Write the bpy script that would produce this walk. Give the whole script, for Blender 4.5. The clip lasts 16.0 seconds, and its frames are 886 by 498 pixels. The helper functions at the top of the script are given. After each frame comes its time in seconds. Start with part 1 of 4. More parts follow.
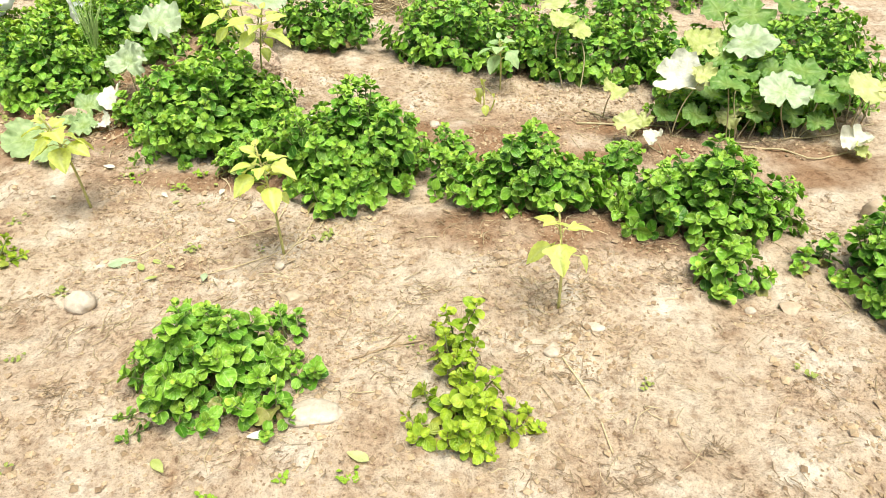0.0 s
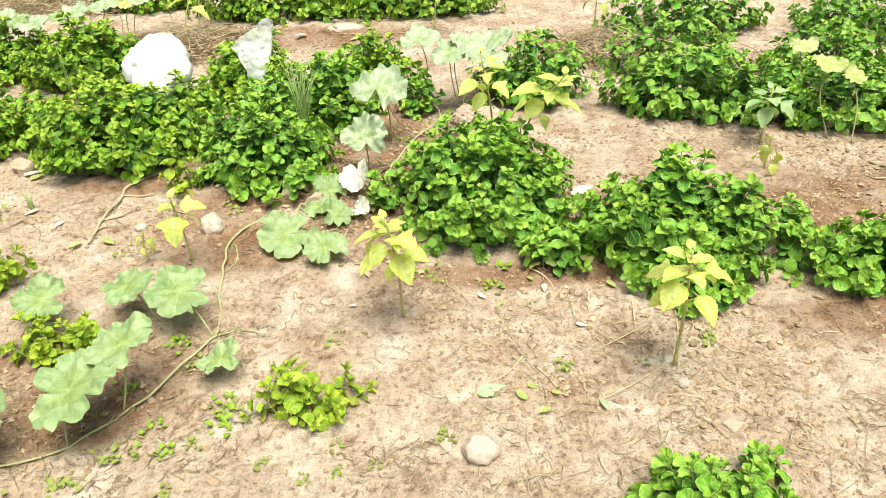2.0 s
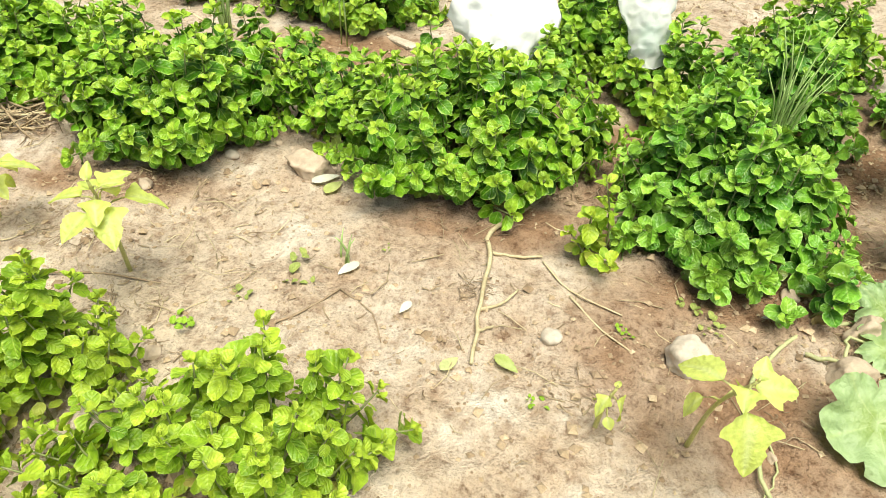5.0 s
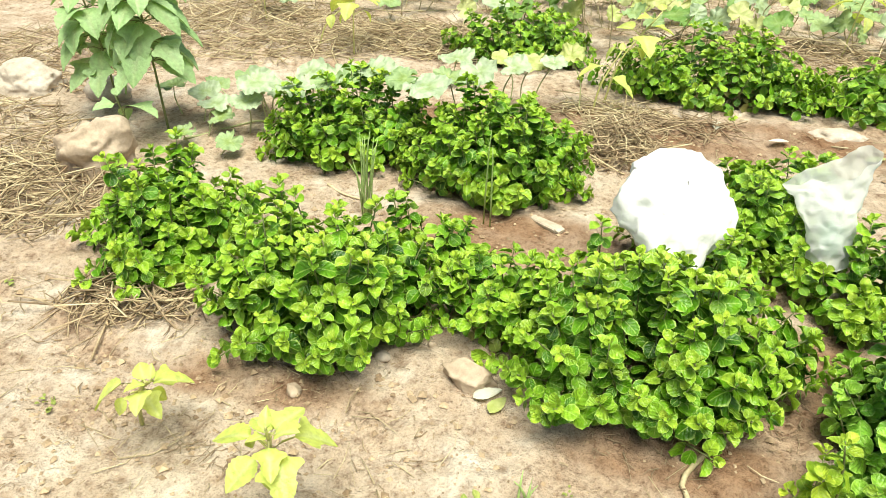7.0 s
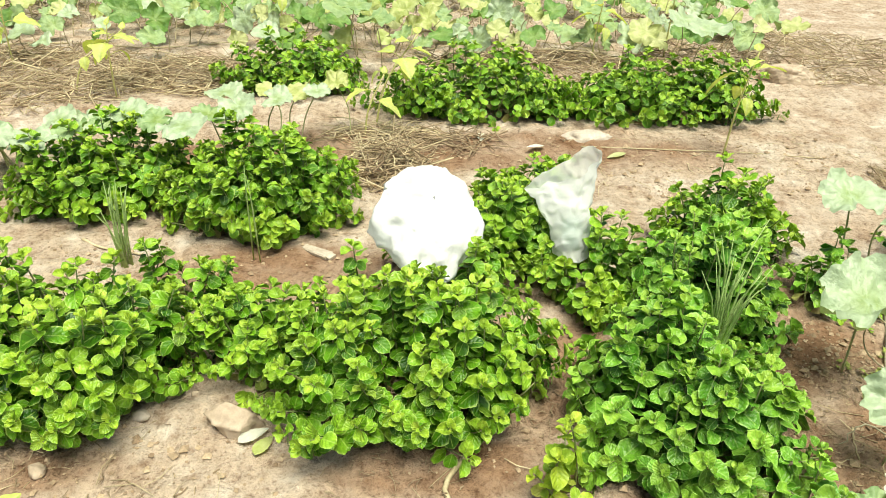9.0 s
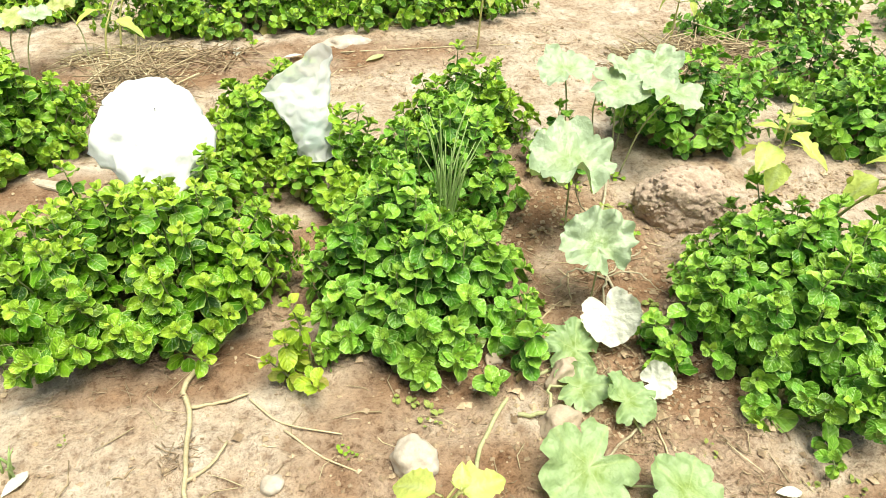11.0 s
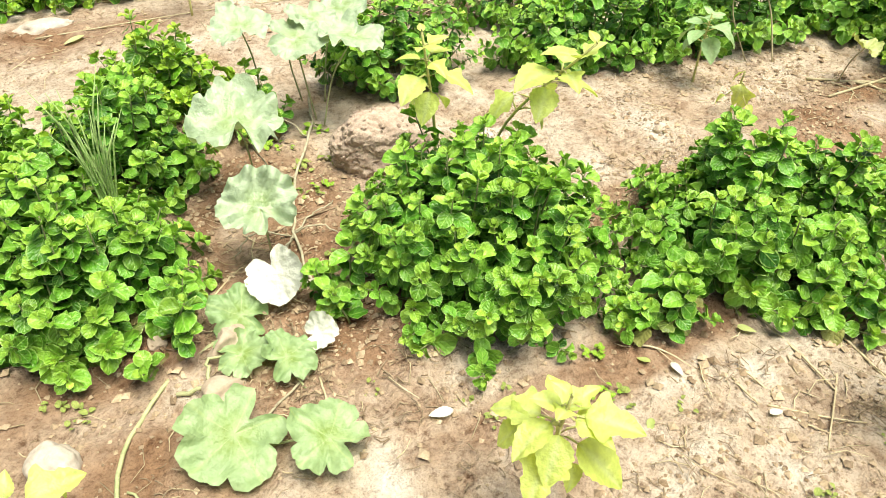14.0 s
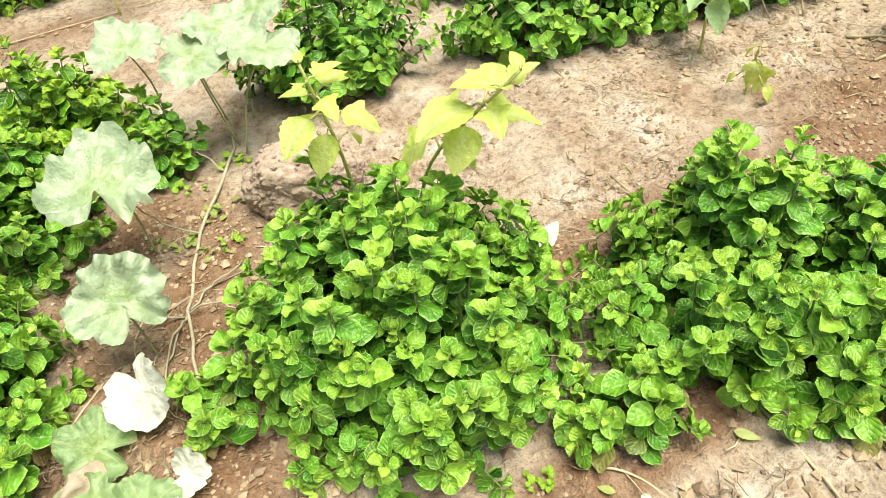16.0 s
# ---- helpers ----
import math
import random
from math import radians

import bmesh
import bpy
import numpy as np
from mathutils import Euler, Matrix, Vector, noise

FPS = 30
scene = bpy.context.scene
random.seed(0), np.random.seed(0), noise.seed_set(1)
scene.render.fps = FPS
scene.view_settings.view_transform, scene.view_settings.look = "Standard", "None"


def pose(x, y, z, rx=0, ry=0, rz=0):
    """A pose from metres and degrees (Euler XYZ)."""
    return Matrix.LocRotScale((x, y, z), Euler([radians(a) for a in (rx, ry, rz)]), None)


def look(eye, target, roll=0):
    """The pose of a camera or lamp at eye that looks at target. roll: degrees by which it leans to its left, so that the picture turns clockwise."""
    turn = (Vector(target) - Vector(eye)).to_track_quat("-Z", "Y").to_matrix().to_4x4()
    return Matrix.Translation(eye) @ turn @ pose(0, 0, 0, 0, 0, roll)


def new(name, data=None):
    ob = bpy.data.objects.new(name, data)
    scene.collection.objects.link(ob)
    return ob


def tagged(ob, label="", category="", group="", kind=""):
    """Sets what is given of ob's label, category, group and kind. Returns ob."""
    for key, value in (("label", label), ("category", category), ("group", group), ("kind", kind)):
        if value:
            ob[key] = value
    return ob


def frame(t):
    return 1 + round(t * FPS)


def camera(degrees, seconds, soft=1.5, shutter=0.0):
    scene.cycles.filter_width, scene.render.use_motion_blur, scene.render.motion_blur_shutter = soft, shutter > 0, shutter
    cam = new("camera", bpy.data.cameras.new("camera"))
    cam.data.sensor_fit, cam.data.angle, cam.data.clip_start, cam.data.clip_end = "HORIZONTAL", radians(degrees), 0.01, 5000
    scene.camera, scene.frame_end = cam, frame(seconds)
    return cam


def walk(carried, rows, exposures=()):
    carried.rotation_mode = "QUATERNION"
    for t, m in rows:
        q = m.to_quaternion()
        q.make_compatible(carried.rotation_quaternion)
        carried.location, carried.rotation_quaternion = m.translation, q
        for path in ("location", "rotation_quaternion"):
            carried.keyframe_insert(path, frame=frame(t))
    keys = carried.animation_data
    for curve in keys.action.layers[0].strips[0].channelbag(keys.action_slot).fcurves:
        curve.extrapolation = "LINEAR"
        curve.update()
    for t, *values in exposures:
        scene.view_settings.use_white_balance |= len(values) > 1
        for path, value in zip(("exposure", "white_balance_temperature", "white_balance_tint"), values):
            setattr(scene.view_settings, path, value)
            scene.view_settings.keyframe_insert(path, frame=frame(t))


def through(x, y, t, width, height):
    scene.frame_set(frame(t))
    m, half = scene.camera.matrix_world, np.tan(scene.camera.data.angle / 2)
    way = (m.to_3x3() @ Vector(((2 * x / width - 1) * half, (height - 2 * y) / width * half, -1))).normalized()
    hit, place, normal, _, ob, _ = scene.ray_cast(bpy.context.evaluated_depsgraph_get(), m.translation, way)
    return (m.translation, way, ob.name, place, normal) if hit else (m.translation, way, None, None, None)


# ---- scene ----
cam = camera(64.4, 16.0, soft=0.8)
EXPOSURE = [(0, 0.99, 6950, 1), (2, 0.98, 6950, 1), (3, 0.93, 6950, 1), (6, 0.98, 6950, -3), (7, 1.0, 6950, -3), (8, 0.84, 7000, -4), (10.5, 1.02, 6950, -3), (12, 1.17, 6900, -1), (13, 1.19, 6900, -1), (14.5, 1.1, 6900, 0), (15, 1.16, 6900, 0), (16, 1.0, 6900, 0)]
PATH = [
    (0, (0.746, -0.554, 1.655), (0.686, 1.033, 0.439), 0.3),
    (0.5, (0.358, -0.376, 1.64), (0.263, 1.231, 0.454), -0.3),
    (1, (0.028, -0.246, 1.653), (-0.116, 1.394, 0.518), -2.2),
    (1.5, (-0.293, -0.134, 1.643), (-0.335, 1.483, 0.467), -3.5),
    (2, (-0.659, -0.078, 1.641), (-0.67, 1.552, 0.483), -1.9),
    (2.5, (-0.991, 0.087, 1.541), (-1.119, 1.701, 0.367), 1.4),
    (3, (-1.393, 0.322, 1.492), (-1.566, 1.938, 0.327), 3.6),
    (3.2, (-1.443, 0.378, 1.513), (-1.751, 1.965, 0.335), 0.6),
    (5.3, (-2.241, 1.444, 1.271), (-2.398, 2.903, -0.089), 2.6),
    (5.5, (-2.315, 1.492, 1.27), (-2.579, 2.975, -0.046), 4.1),
    (6, (-2.418, 1.536, 1.31), (-2.776, 3.091, 0.104), 4.5),
    (6.5, (-2.489, 1.57, 1.351), (-2.888, 3.159, 0.204), 2.7),
    (7, (-2.48, 1.594, 1.382), (-2.848, 3.218, 0.275), 1.1),
    (7.5, (-2.411, 1.634, 1.409), (-2.63, 3.294, 0.315), -0.3),
    (8, (-2.341, 1.636, 1.451), (-2.416, 3.349, 0.42), -0.7),
    (8.2, (-2.323, 1.631, 1.447), (-2.349, 3.348, 0.42), -0.1),
    (10.3, (-2.015, 1.547, 1.355), (-1.745, 3.159, 0.203), 3.9),
    (10.5, (-1.979, 1.519, 1.349), (-1.627, 3.102, 0.179), 3.8),
    (11, (-1.919, 1.475, 1.355), (-1.426, 2.999, 0.158), 2.6),
    (11.5, (-1.84, 1.373, 1.33), (-1.163, 2.815, 0.121), 2.4),
    (12, (-1.789, 1.288, 1.322), (-0.955, 2.628, 0.094), 3.0),
    (12.5, (-1.736, 1.157, 1.315), (-0.746, 2.409, 0.11), 2.5),
    (13, (-1.64, 1.113, 1.336), (-0.501, 2.221, 0.121), 2.4),
    (13.5, (-1.495, 1.213, 1.343), (-0.555, 2.489, 0.123), 0.9),
    (14, (-1.385, 1.273, 1.328), (-0.591, 2.595, 0.055), 0.3),
    (14.5, (-1.236, 1.387, 1.289), (-0.548, 2.673, -0.08), -2.9),
    (15, (-1.052, 1.545, 1.261), (-0.394, 2.762, -0.183), -4.1),
    (15.5, (-0.991, 1.588, 1.333), (-0.262, 2.857, -0.03), -3.4),
    (16, (-0.82, 1.577, 1.285), (-0.227, 2.875, -0.117), -7.9),
]
walk(cam, [(t, look(eye, target, roll)) for t, eye, target, roll in PATH], EXPOSURE)


# ---- light: bright thin overcast ----
world = bpy.data.worlds.new("world")
scene.world = world
world.use_nodes = True
wn = world.node_tree.nodes
sky = wn.new("ShaderNodeTexSky")
sky.sky_type, sky.sun_disc = 'NISHITA', False
SUN_ELEVATION, SUN_ROTATION = radians(76), radians(150)
sky.sun_elevation, sky.sun_rotation = SUN_ELEVATION, SUN_ROTATION
sky.dust_density, sky.air_density = 4.0, 1.0
world.node_tree.links.new(sky.outputs[0], wn["Background"].inputs[0])
wn["Background"].inputs[1].default_value = 0.052
sun = new("sun", bpy.data.lights.new("sun", 'SUN'))
sun.data.energy, sun.data.angle, sun.data.color = 3.15, radians(42), (1.0, 0.96, 0.90)
sun.matrix_world = pose(0, 0, 8, 90 - math.degrees(SUN_ELEVATION), 0, 180 - math.degrees(SUN_ROTATION))


# ---- materials ----
def material(name, rough=0.6):
    m = bpy.data.materials.new(name)
    m.use_nodes = True
    n = m.node_tree.nodes
    n["Principled BSDF"].inputs["Roughness"].default_value = rough
    return m, n, m.node_tree.links, n["Principled BSDF"]


def ramp(n, links, source, stops):
    r = n.new("ShaderNodeValToRGB")
    e = r.color_ramp.elements
    while len(e) < len(stops):
        e.new(0.5)
    for el, (at, colour) in zip(e, stops):
        el.position, el.color = at, (*colour, 1)
    links.new(source, r.inputs[0])
    return r.outputs[0]


def noise_node(n, links, scale, detail=4, rough=0.55, coord="Object", kind="ShaderNodeTexNoise"):
    c = n.new("ShaderNodeTexCoord")
    t = n.new(kind)
    t.inputs["Scale"].default_value = scale
    if kind == "ShaderNodeTexNoise":
        t.inputs["Detail"].default_value, t.inputs["Roughness"].default_value = detail, rough
    links.new(c.outputs[coord], t.inputs["Vector"])
    return t


def mixed(n, links, a, b, factor, how='MIX'):
    x = n.new("ShaderNodeMix")
    x.data_type, x.blend_type = 'RGBA', how
    for socket, v in ((x.inputs[0], factor), (x.inputs[6], a), (x.inputs[7], b)):
        if isinstance(v, (int, float)):
            socket.default_value = v
        elif isinstance(v, tuple):
            socket.default_value = (*v, 1)
        else:
            links.new(v, socket)
    return x.outputs[2]


def bumped(n, links, shader, height, strength=0.5, distance=0.01):
    b = n.new("ShaderNodeBump")
    b.inputs["Strength"].default_value, b.inputs["Distance"].default_value = strength, distance
    links.new(height, b.inputs["Height"])
    links.new(b.outputs[0], shader.inputs["Normal"])


def leaf_material(name, dark, mid, light, rough=0.42, through=0.3, mottle=None, scale=60, specular=0.5, young=None, rim=None):
    """A leaf: colour by plant and by leaf, fine mottling, and light through the blade."""
    m, n, links, p = material(name, rough)
    p.inputs["Specular IOR Level"].default_value = specular
    geo, info = n.new("ShaderNodeNewGeometry"), n.new("ShaderNodeObjectInfo")
    both = n.new("ShaderNodeMath")
    both.operation = 'MULTIPLY_ADD'
    links.new(geo.outputs["Random Per Island"], both.inputs[0])
    both.inputs[1].default_value = 0.65
    scaled = n.new("ShaderNodeMath")
    scaled.operation = 'MULTIPLY'
    links.new(info.outputs["Random"], scaled.inputs[0])
    scaled.inputs[1].default_value = 0.35
    links.new(scaled.outputs[0], both.inputs[2])
    colour = ramp(n, links, both.outputs[0], [(0.0, dark), (0.5, mid), (1.0, light)])
    tone = n.new("ShaderNodeAttribute")
    tone.attribute_name = "tone"
    parts = n.new("ShaderNodeSeparateColor")
    links.new(tone.outputs["Color"], parts.inputs[0])
    if young:
        colour = mixed(n, links, colour, young, parts.outputs[1])
    if rim:
        colour = mixed(n, links, colour, rim, parts.outputs[0])
    grain = noise_node(n, links, scale, 3)
    veins = noise_node(n, links, max(scale * 1.3, 70), 2)
    if mottle:
        colour = mixed(n, links, colour, mottle, ramp(n, links, grain.outputs[0], [(0.40, (0, 0, 0)), (0.75, (0.45, 0.45, 0.45))]))
    colour = mixed(n, links, colour, ramp(n, links, grain.outputs[0], [(0.3, (0.84, 0.84, 0.84)), (0.7, (1.12, 1.12, 1.12))]), 1.0, 'MULTIPLY')
    links.new(colour, p.inputs["Base Color"])
    bumped(n, links, p, veins.outputs[0], 0.6, 0.009)
    tr = n.new("ShaderNodeBsdfTranslucent")
    links.new(mixed(n, links, colour, (1.0, 1.0, 0.45), 1.0, 'MULTIPLY'), tr.inputs[0])
    mix = n.new("ShaderNodeMixShader")
    mix.inputs[0].default_value = through
    links.new(p.outputs[0], mix.inputs[1])
    links.new(tr.outputs[0], mix.inputs[2])
    links.new(mix.outputs[0], n["Material Output"].inputs[0])
    return m


def herb_material(name, dark, mid, light, young, rim, old, rough=0.34, through=0.05):
    """A puckered herb leaf: tone holds age (red), youth (green), the way along the blade (blue) and across it (alpha)."""
    m, n, links, p = material(name, rough)
    p.inputs["Specular IOR Level"].default_value = 0.4

    def sums(how, x, y):
        q = n.new("ShaderNodeMath")
        q.operation = how
        for socket, v in ((q.inputs[0], x), (q.inputs[1], y)):
            if isinstance(v, (int, float)):
                socket.default_value = v
            else:
                links.new(v, socket)
        return q.outputs[0]
    geo, info, tone, parts = (n.new(k) for k in ("ShaderNodeNewGeometry", "ShaderNodeObjectInfo", "ShaderNodeAttribute", "ShaderNodeSeparateColor"))
    tone.attribute_name = "tone"
    links.new(tone.outputs["Color"], parts.inputs[0])
    along, across = parts.outputs[2], tone.outputs["Alpha"]
    chance = sums('ADD', sums('MULTIPLY', geo.outputs["Random Per Island"], 0.65), sums('MULTIPLY', info.outputs["Random"], 0.35))
    colour = ramp(n, links, chance, [(0.0, dark), (0.5, mid), (1.0, light)])
    colour = mixed(n, links, colour, young, parts.outputs[1])
    veins = sums('ABSOLUTE', sums('SINE', sums('MULTIPLY', sums('SUBTRACT', along, sums('MULTIPLY', across, 0.42)), 13.0), 0.0), 0.0)
    colour = mixed(n, links, colour, ramp(n, links, veins, [(0.0, (1.12, 1.10, 1.08)), (0.3, (0.96, 0.96, 0.96)), (1.0, (1.02, 1.02, 1.02))]), 1.0, 'MULTIPLY')
    colour = mixed(n, links, colour, rim, ramp(n, links, across, [(0.0, (0.55, 0.55, 0.55)), (0.09, (0, 0, 0)), (0.80, (0, 0, 0)), (0.97, (0.6, 0.6, 0.6))]))
    grain = noise_node(n, links, 55, 3)
    colour = mixed(n, links, colour, ramp(n, links, grain.outputs[0], [(0.32, (0.72, 0.76, 0.7)), (0.5, (1.0, 1.0, 1.0)), (0.68, (1.35, 1.25, 1.3))]), 1.0, 'MULTIPLY')
    colour = mixed(n, links, colour, old, parts.outputs[0])
    links.new(colour, p.inputs["Base Color"])
    bumped(n, links, p, sums('ADD', sums('MULTIPLY', veins, 0.28), sums('MULTIPLY', grain.outputs[0], 2.2)), 0.6, 0.006)
    tr, mix = n.new("ShaderNodeBsdfTranslucent"), n.new("ShaderNodeMixShader")
    links.new(mixed(n, links, colour, (1.0, 1.0, 0.45), 1.0, 'MULTIPLY'), tr.inputs[0])
    mix.inputs[0].default_value = through
    links.new(p.outputs[0], mix.inputs[1])
    links.new(tr.outputs[0], mix.inputs[2])
    links.new(mix.outputs[0], n["Material Output"].inputs[0])
    return m


def plain_material(name, low, high, scale=20, rough=0.8, bump=0.4, distance=0.01, islands=False, fine=6):
    """Two tones at two scales with a fine relief."""
    m, n, links, p = material(name, rough)
    a, b = noise_node(n, links, scale, 5), noise_node(n, links, scale * fine, 4, 0.7)
    colour = ramp(n, links, a.outputs[0], [(0.3, low), (0.7, high)])
    colour = mixed(n, links, colour, ramp(n, links, b.outputs[0], [(0.3, (0.7, 0.7, 0.7)), (0.7, (1.15, 1.15, 1.15))]), 0.8, 'MULTIPLY')
    if islands:
        geo = n.new("ShaderNodeNewGeometry")
        colour = mixed(n, links, colour, ramp(n, links, geo.outputs["Random Per Island"], [(0.0, (0.6, 0.55, 0.5)), (1.0, (1.25, 1.25, 1.2))]), 1.0, 'MULTIPLY')
    links.new(colour, p.inputs["Base Color"])
    bumped(n, links, p, b.outputs[0], bump, distance)
    return m


def soil_material():
    """Pale trodden crust broken by patches of brown crumbly earth."""
    m, n, links, p = material("dry_soil", 0.92)
    p.inputs["Specular IOR Level"].default_value = 0.2
    broad, patch, lump, grain, speck = (noise_node(n, links, s, d, r) for s, d, r in ((0.8, 3, 0.5), (5, 5, 0.62), (19, 4, 0.65), (48, 5, 0.72), (170, 3, 0.7)))
    colour = ramp(n, links, patch.outputs[0], [(0.30, (0.44, 0.305, 0.21)), (0.44, (0.58, 0.445, 0.335)), (0.56, (0.68, 0.555, 0.445)), (0.68, (0.83, 0.74, 0.645))])
    colour = mixed(n, links, colour, (0.70, 0.59, 0.47), ramp(n, links, broad.outputs[0], [(0.45, (0, 0, 0)), (0.7, (0.6, 0.6, 0.6))]))
    colour = mixed(n, links, colour, ramp(n, links, lump.outputs[0], [(0.32, (0.64, 0.55, 0.48)), (0.47, (0.98, 0.97, 0.96)), (0.68, (1.16, 1.16, 1.15))]), 0.85, 'MULTIPLY')
    crumbly = ramp(n, links, patch.outputs[0], [(0.40, (0.95, 0.95, 0.95)), (0.62, (0.35, 0.35, 0.35))])
    colour = mixed(n, links, colour, mixed(n, links, colour, ramp(n, links, grain.outputs[0], [(0.33, (0.40, 0.32, 0.27)), (0.47, (0.97, 0.97, 0.97)), (0.7, (1.25, 1.25, 1.23))]), 1.0, 'MULTIPLY'), crumbly)
    colour = mixed(n, links, colour, ramp(n, links, speck.outputs[0], [(0.33, (0.55, 0.5, 0.45)), (0.5, (1, 1, 1))]), 0.6, 'MULTIPLY')
    tone = n.new("ShaderNodeAttribute")
    tone.attribute_name = "tone"
    parts = n.new("ShaderNodeSeparateColor")
    links.new(tone.outputs["Color"], parts.inputs[0])
    colour = mixed(n, links, colour, mixed(n, links, colour, (0.57, 0.44, 0.35), 1.0, 'MULTIPLY'), parts.outputs[0])
    links.new(colour, p.inputs["Base Color"])
    total = None
    for source, share in ((speck, 0.8), (grain, 1.6), (lump, 2.6)):
        height = n.new("ShaderNodeMath")
        height.operation = 'MULTIPLY_ADD'
        links.new(source.outputs[0], height.inputs[0])
        height.inputs[1].default_value = share
        if total:
            links.new(total, height.inputs[2])
        total = height.outputs[0]
    bumped(n, links, p, total, 0.85, 0.016)
    return m


SOIL = soil_material()
CLOD = plain_material("crumbled_soil", (0.42, 0.30, 0.23), (0.62, 0.48, 0.38), 45, 0.95, 0.6, 0.008, fine=3)
CRUMB = plain_material("soil_crumb", (0.40, 0.29, 0.19), (0.60, 0.47, 0.34), 40, 0.95, 0.5, 0.004, True)
STONE = plain_material("pale_stone", (0.46, 0.38, 0.30), (0.66, 0.58, 0.50), 9, 0.8, 0.5, 0.006)
TAN_STONE = plain_material("tan_stone", (0.42, 0.32, 0.23), (0.60, 0.48, 0.37), 7, 0.85, 0.5, 0.008)
STRAW = plain_material("straw", (0.52, 0.42, 0.26), (0.70, 0.60, 0.42), 30, 0.7, 0.3, 0.002, True)
BROWN_STRAW = plain_material("brown_straw", (0.33, 0.24, 0.15), (0.54, 0.43, 0.29), 30, 0.8, 0.3, 0.002, True)
TWIG = plain_material("dry_twig", (0.26, 0.18, 0.11), (0.46, 0.35, 0.23), 40, 0.8, 0.5, 0.002)
WOOD = plain_material("weathered_wood", (0.42, 0.35, 0.27), (0.60, 0.52, 0.42), 25, 0.8, 0.5, 0.003)
DRY_LEAF = (0.30, 0.21, 0.10)
HERB_LEAF = herb_material("herb_leaf", (0.016, 0.075, 0.002), (0.115, 0.295, 0.010), (0.27, 0.48, 0.036), (0.46, 0.62, 0.065), (0.47, 0.64, 0.15), DRY_LEAF)
DEEP_LEAF = herb_material("deep_herb_leaf", (0.013, 0.075, 0.004), (0.116, 0.320, 0.024), (0.25, 0.485, 0.058), (0.39, 0.58, 0.075), (0.41, 0.61, 0.16), DRY_LEAF)
LIME_LEAF = herb_material("lime_leaf", (0.12, 0.25, 0.012), (0.28, 0.45, 0.03), (0.46, 0.58, 0.05), (0.50, 0.62, 0.07), (0.48, 0.60, 0.12), (0.5, 0.42, 0.12), 0.42, 0.2)
WEED_LEAF = herb_material("weed_leaf", (0.14, 0.20, 0.04), (0.26, 0.33, 0.07), (0.38, 0.42, 0.12), (0.42, 0.48, 0.14), (0.48, 0.52, 0.2), (0.4, 0.33, 0.15), 0.5, 0.15)
HERB_STEM = plain_material("herb_stem", (0.14, 0.20, 0.06), (0.26, 0.26, 0.11), 50, 0.6, 0.3, 0.002)
GOURD_LEAF = leaf_material("gourd_leaf", (0.20, 0.33, 0.12), (0.28, 0.41, 0.17), (0.35, 0.46, 0.22), 0.5, 0.2, (0.46, 0.55, 0.34), 24, 0.5, young=(0.24, 0.34, 0.05), rim=(0.44, 0.55, 0.22))
PALE_GOURD = leaf_material("pale_gourd_leaf", (0.34, 0.44, 0.26), (0.42, 0.52, 0.33), (0.49, 0.58, 0.41), 0.42, 0.18, (0.54, 0.62, 0.48), 24, 0.6, young=(0.27, 0.38, 0.10), rim=(0.44, 0.57, 0.32))
GREEN_GOURD = leaf_material("green_gourd_leaf", (0.08, 0.20, 0.03), (0.13, 0.27, 0.05), (0.20, 0.35, 0.08), 0.5, 0.2, (0.28, 0.40, 0.14), 24, 0.5, young=(0.2, 0.3, 0.05), rim=(0.32, 0.44, 0.14))
YELLOW_GOURD = leaf_material("yellowed_gourd_leaf", (0.30, 0.40, 0.08), (0.44, 0.50, 0.15), (0.62, 0.62, 0.36), 0.55, 0.2, (0.66, 0.64, 0.46), 20)
WITHERED = leaf_material("withered_leaf", (0.58, 0.58, 0.46), (0.70, 0.70, 0.60), (0.76, 0.76, 0.68), 0.6, 0.18, (0.70, 0.70, 0.60), 25)
SEEDLING_LEAF = leaf_material("seedling_leaf", (0.58, 0.68, 0.13), (0.66, 0.75, 0.20), (0.72, 0.79, 0.28), 0.45, 0.38, rim=(0.68, 0.76, 0.34))
OKRA_LEAF = leaf_material("okra_leaf", (0.28, 0.47, 0.18), (0.37, 0.55, 0.25), (0.46, 0.61, 0.33), 0.45, 0.25, rim=(0.46, 0.60, 0.30))
CHIVE = leaf_material("chive_leaf", (0.34, 0.52, 0.16), (0.44, 0.60, 0.22), (0.54, 0.68, 0.30), 0.4, 0.2)
VINE = plain_material("vine_stem", (0.36, 0.40, 0.18), (0.52, 0.50, 0.28), 25, 0.6, 0.4, 0.003)
WOODY_VINE = plain_material("woody_vine_stem", (0.36, 0.31, 0.20), (0.56, 0.50, 0.36), 30, 0.75, 0.5, 0.003)
DRY_VINE = plain_material("dry_vine", (0.42, 0.34, 0.20), (0.60, 0.52, 0.33), 25, 0.7, 0.4, 0.003)
SEEDLING_STEM = plain_material("seedling_stem", (0.50, 0.50, 0.16), (0.62, 0.58, 0.26), 40, 0.55, 0.3, 0.002)


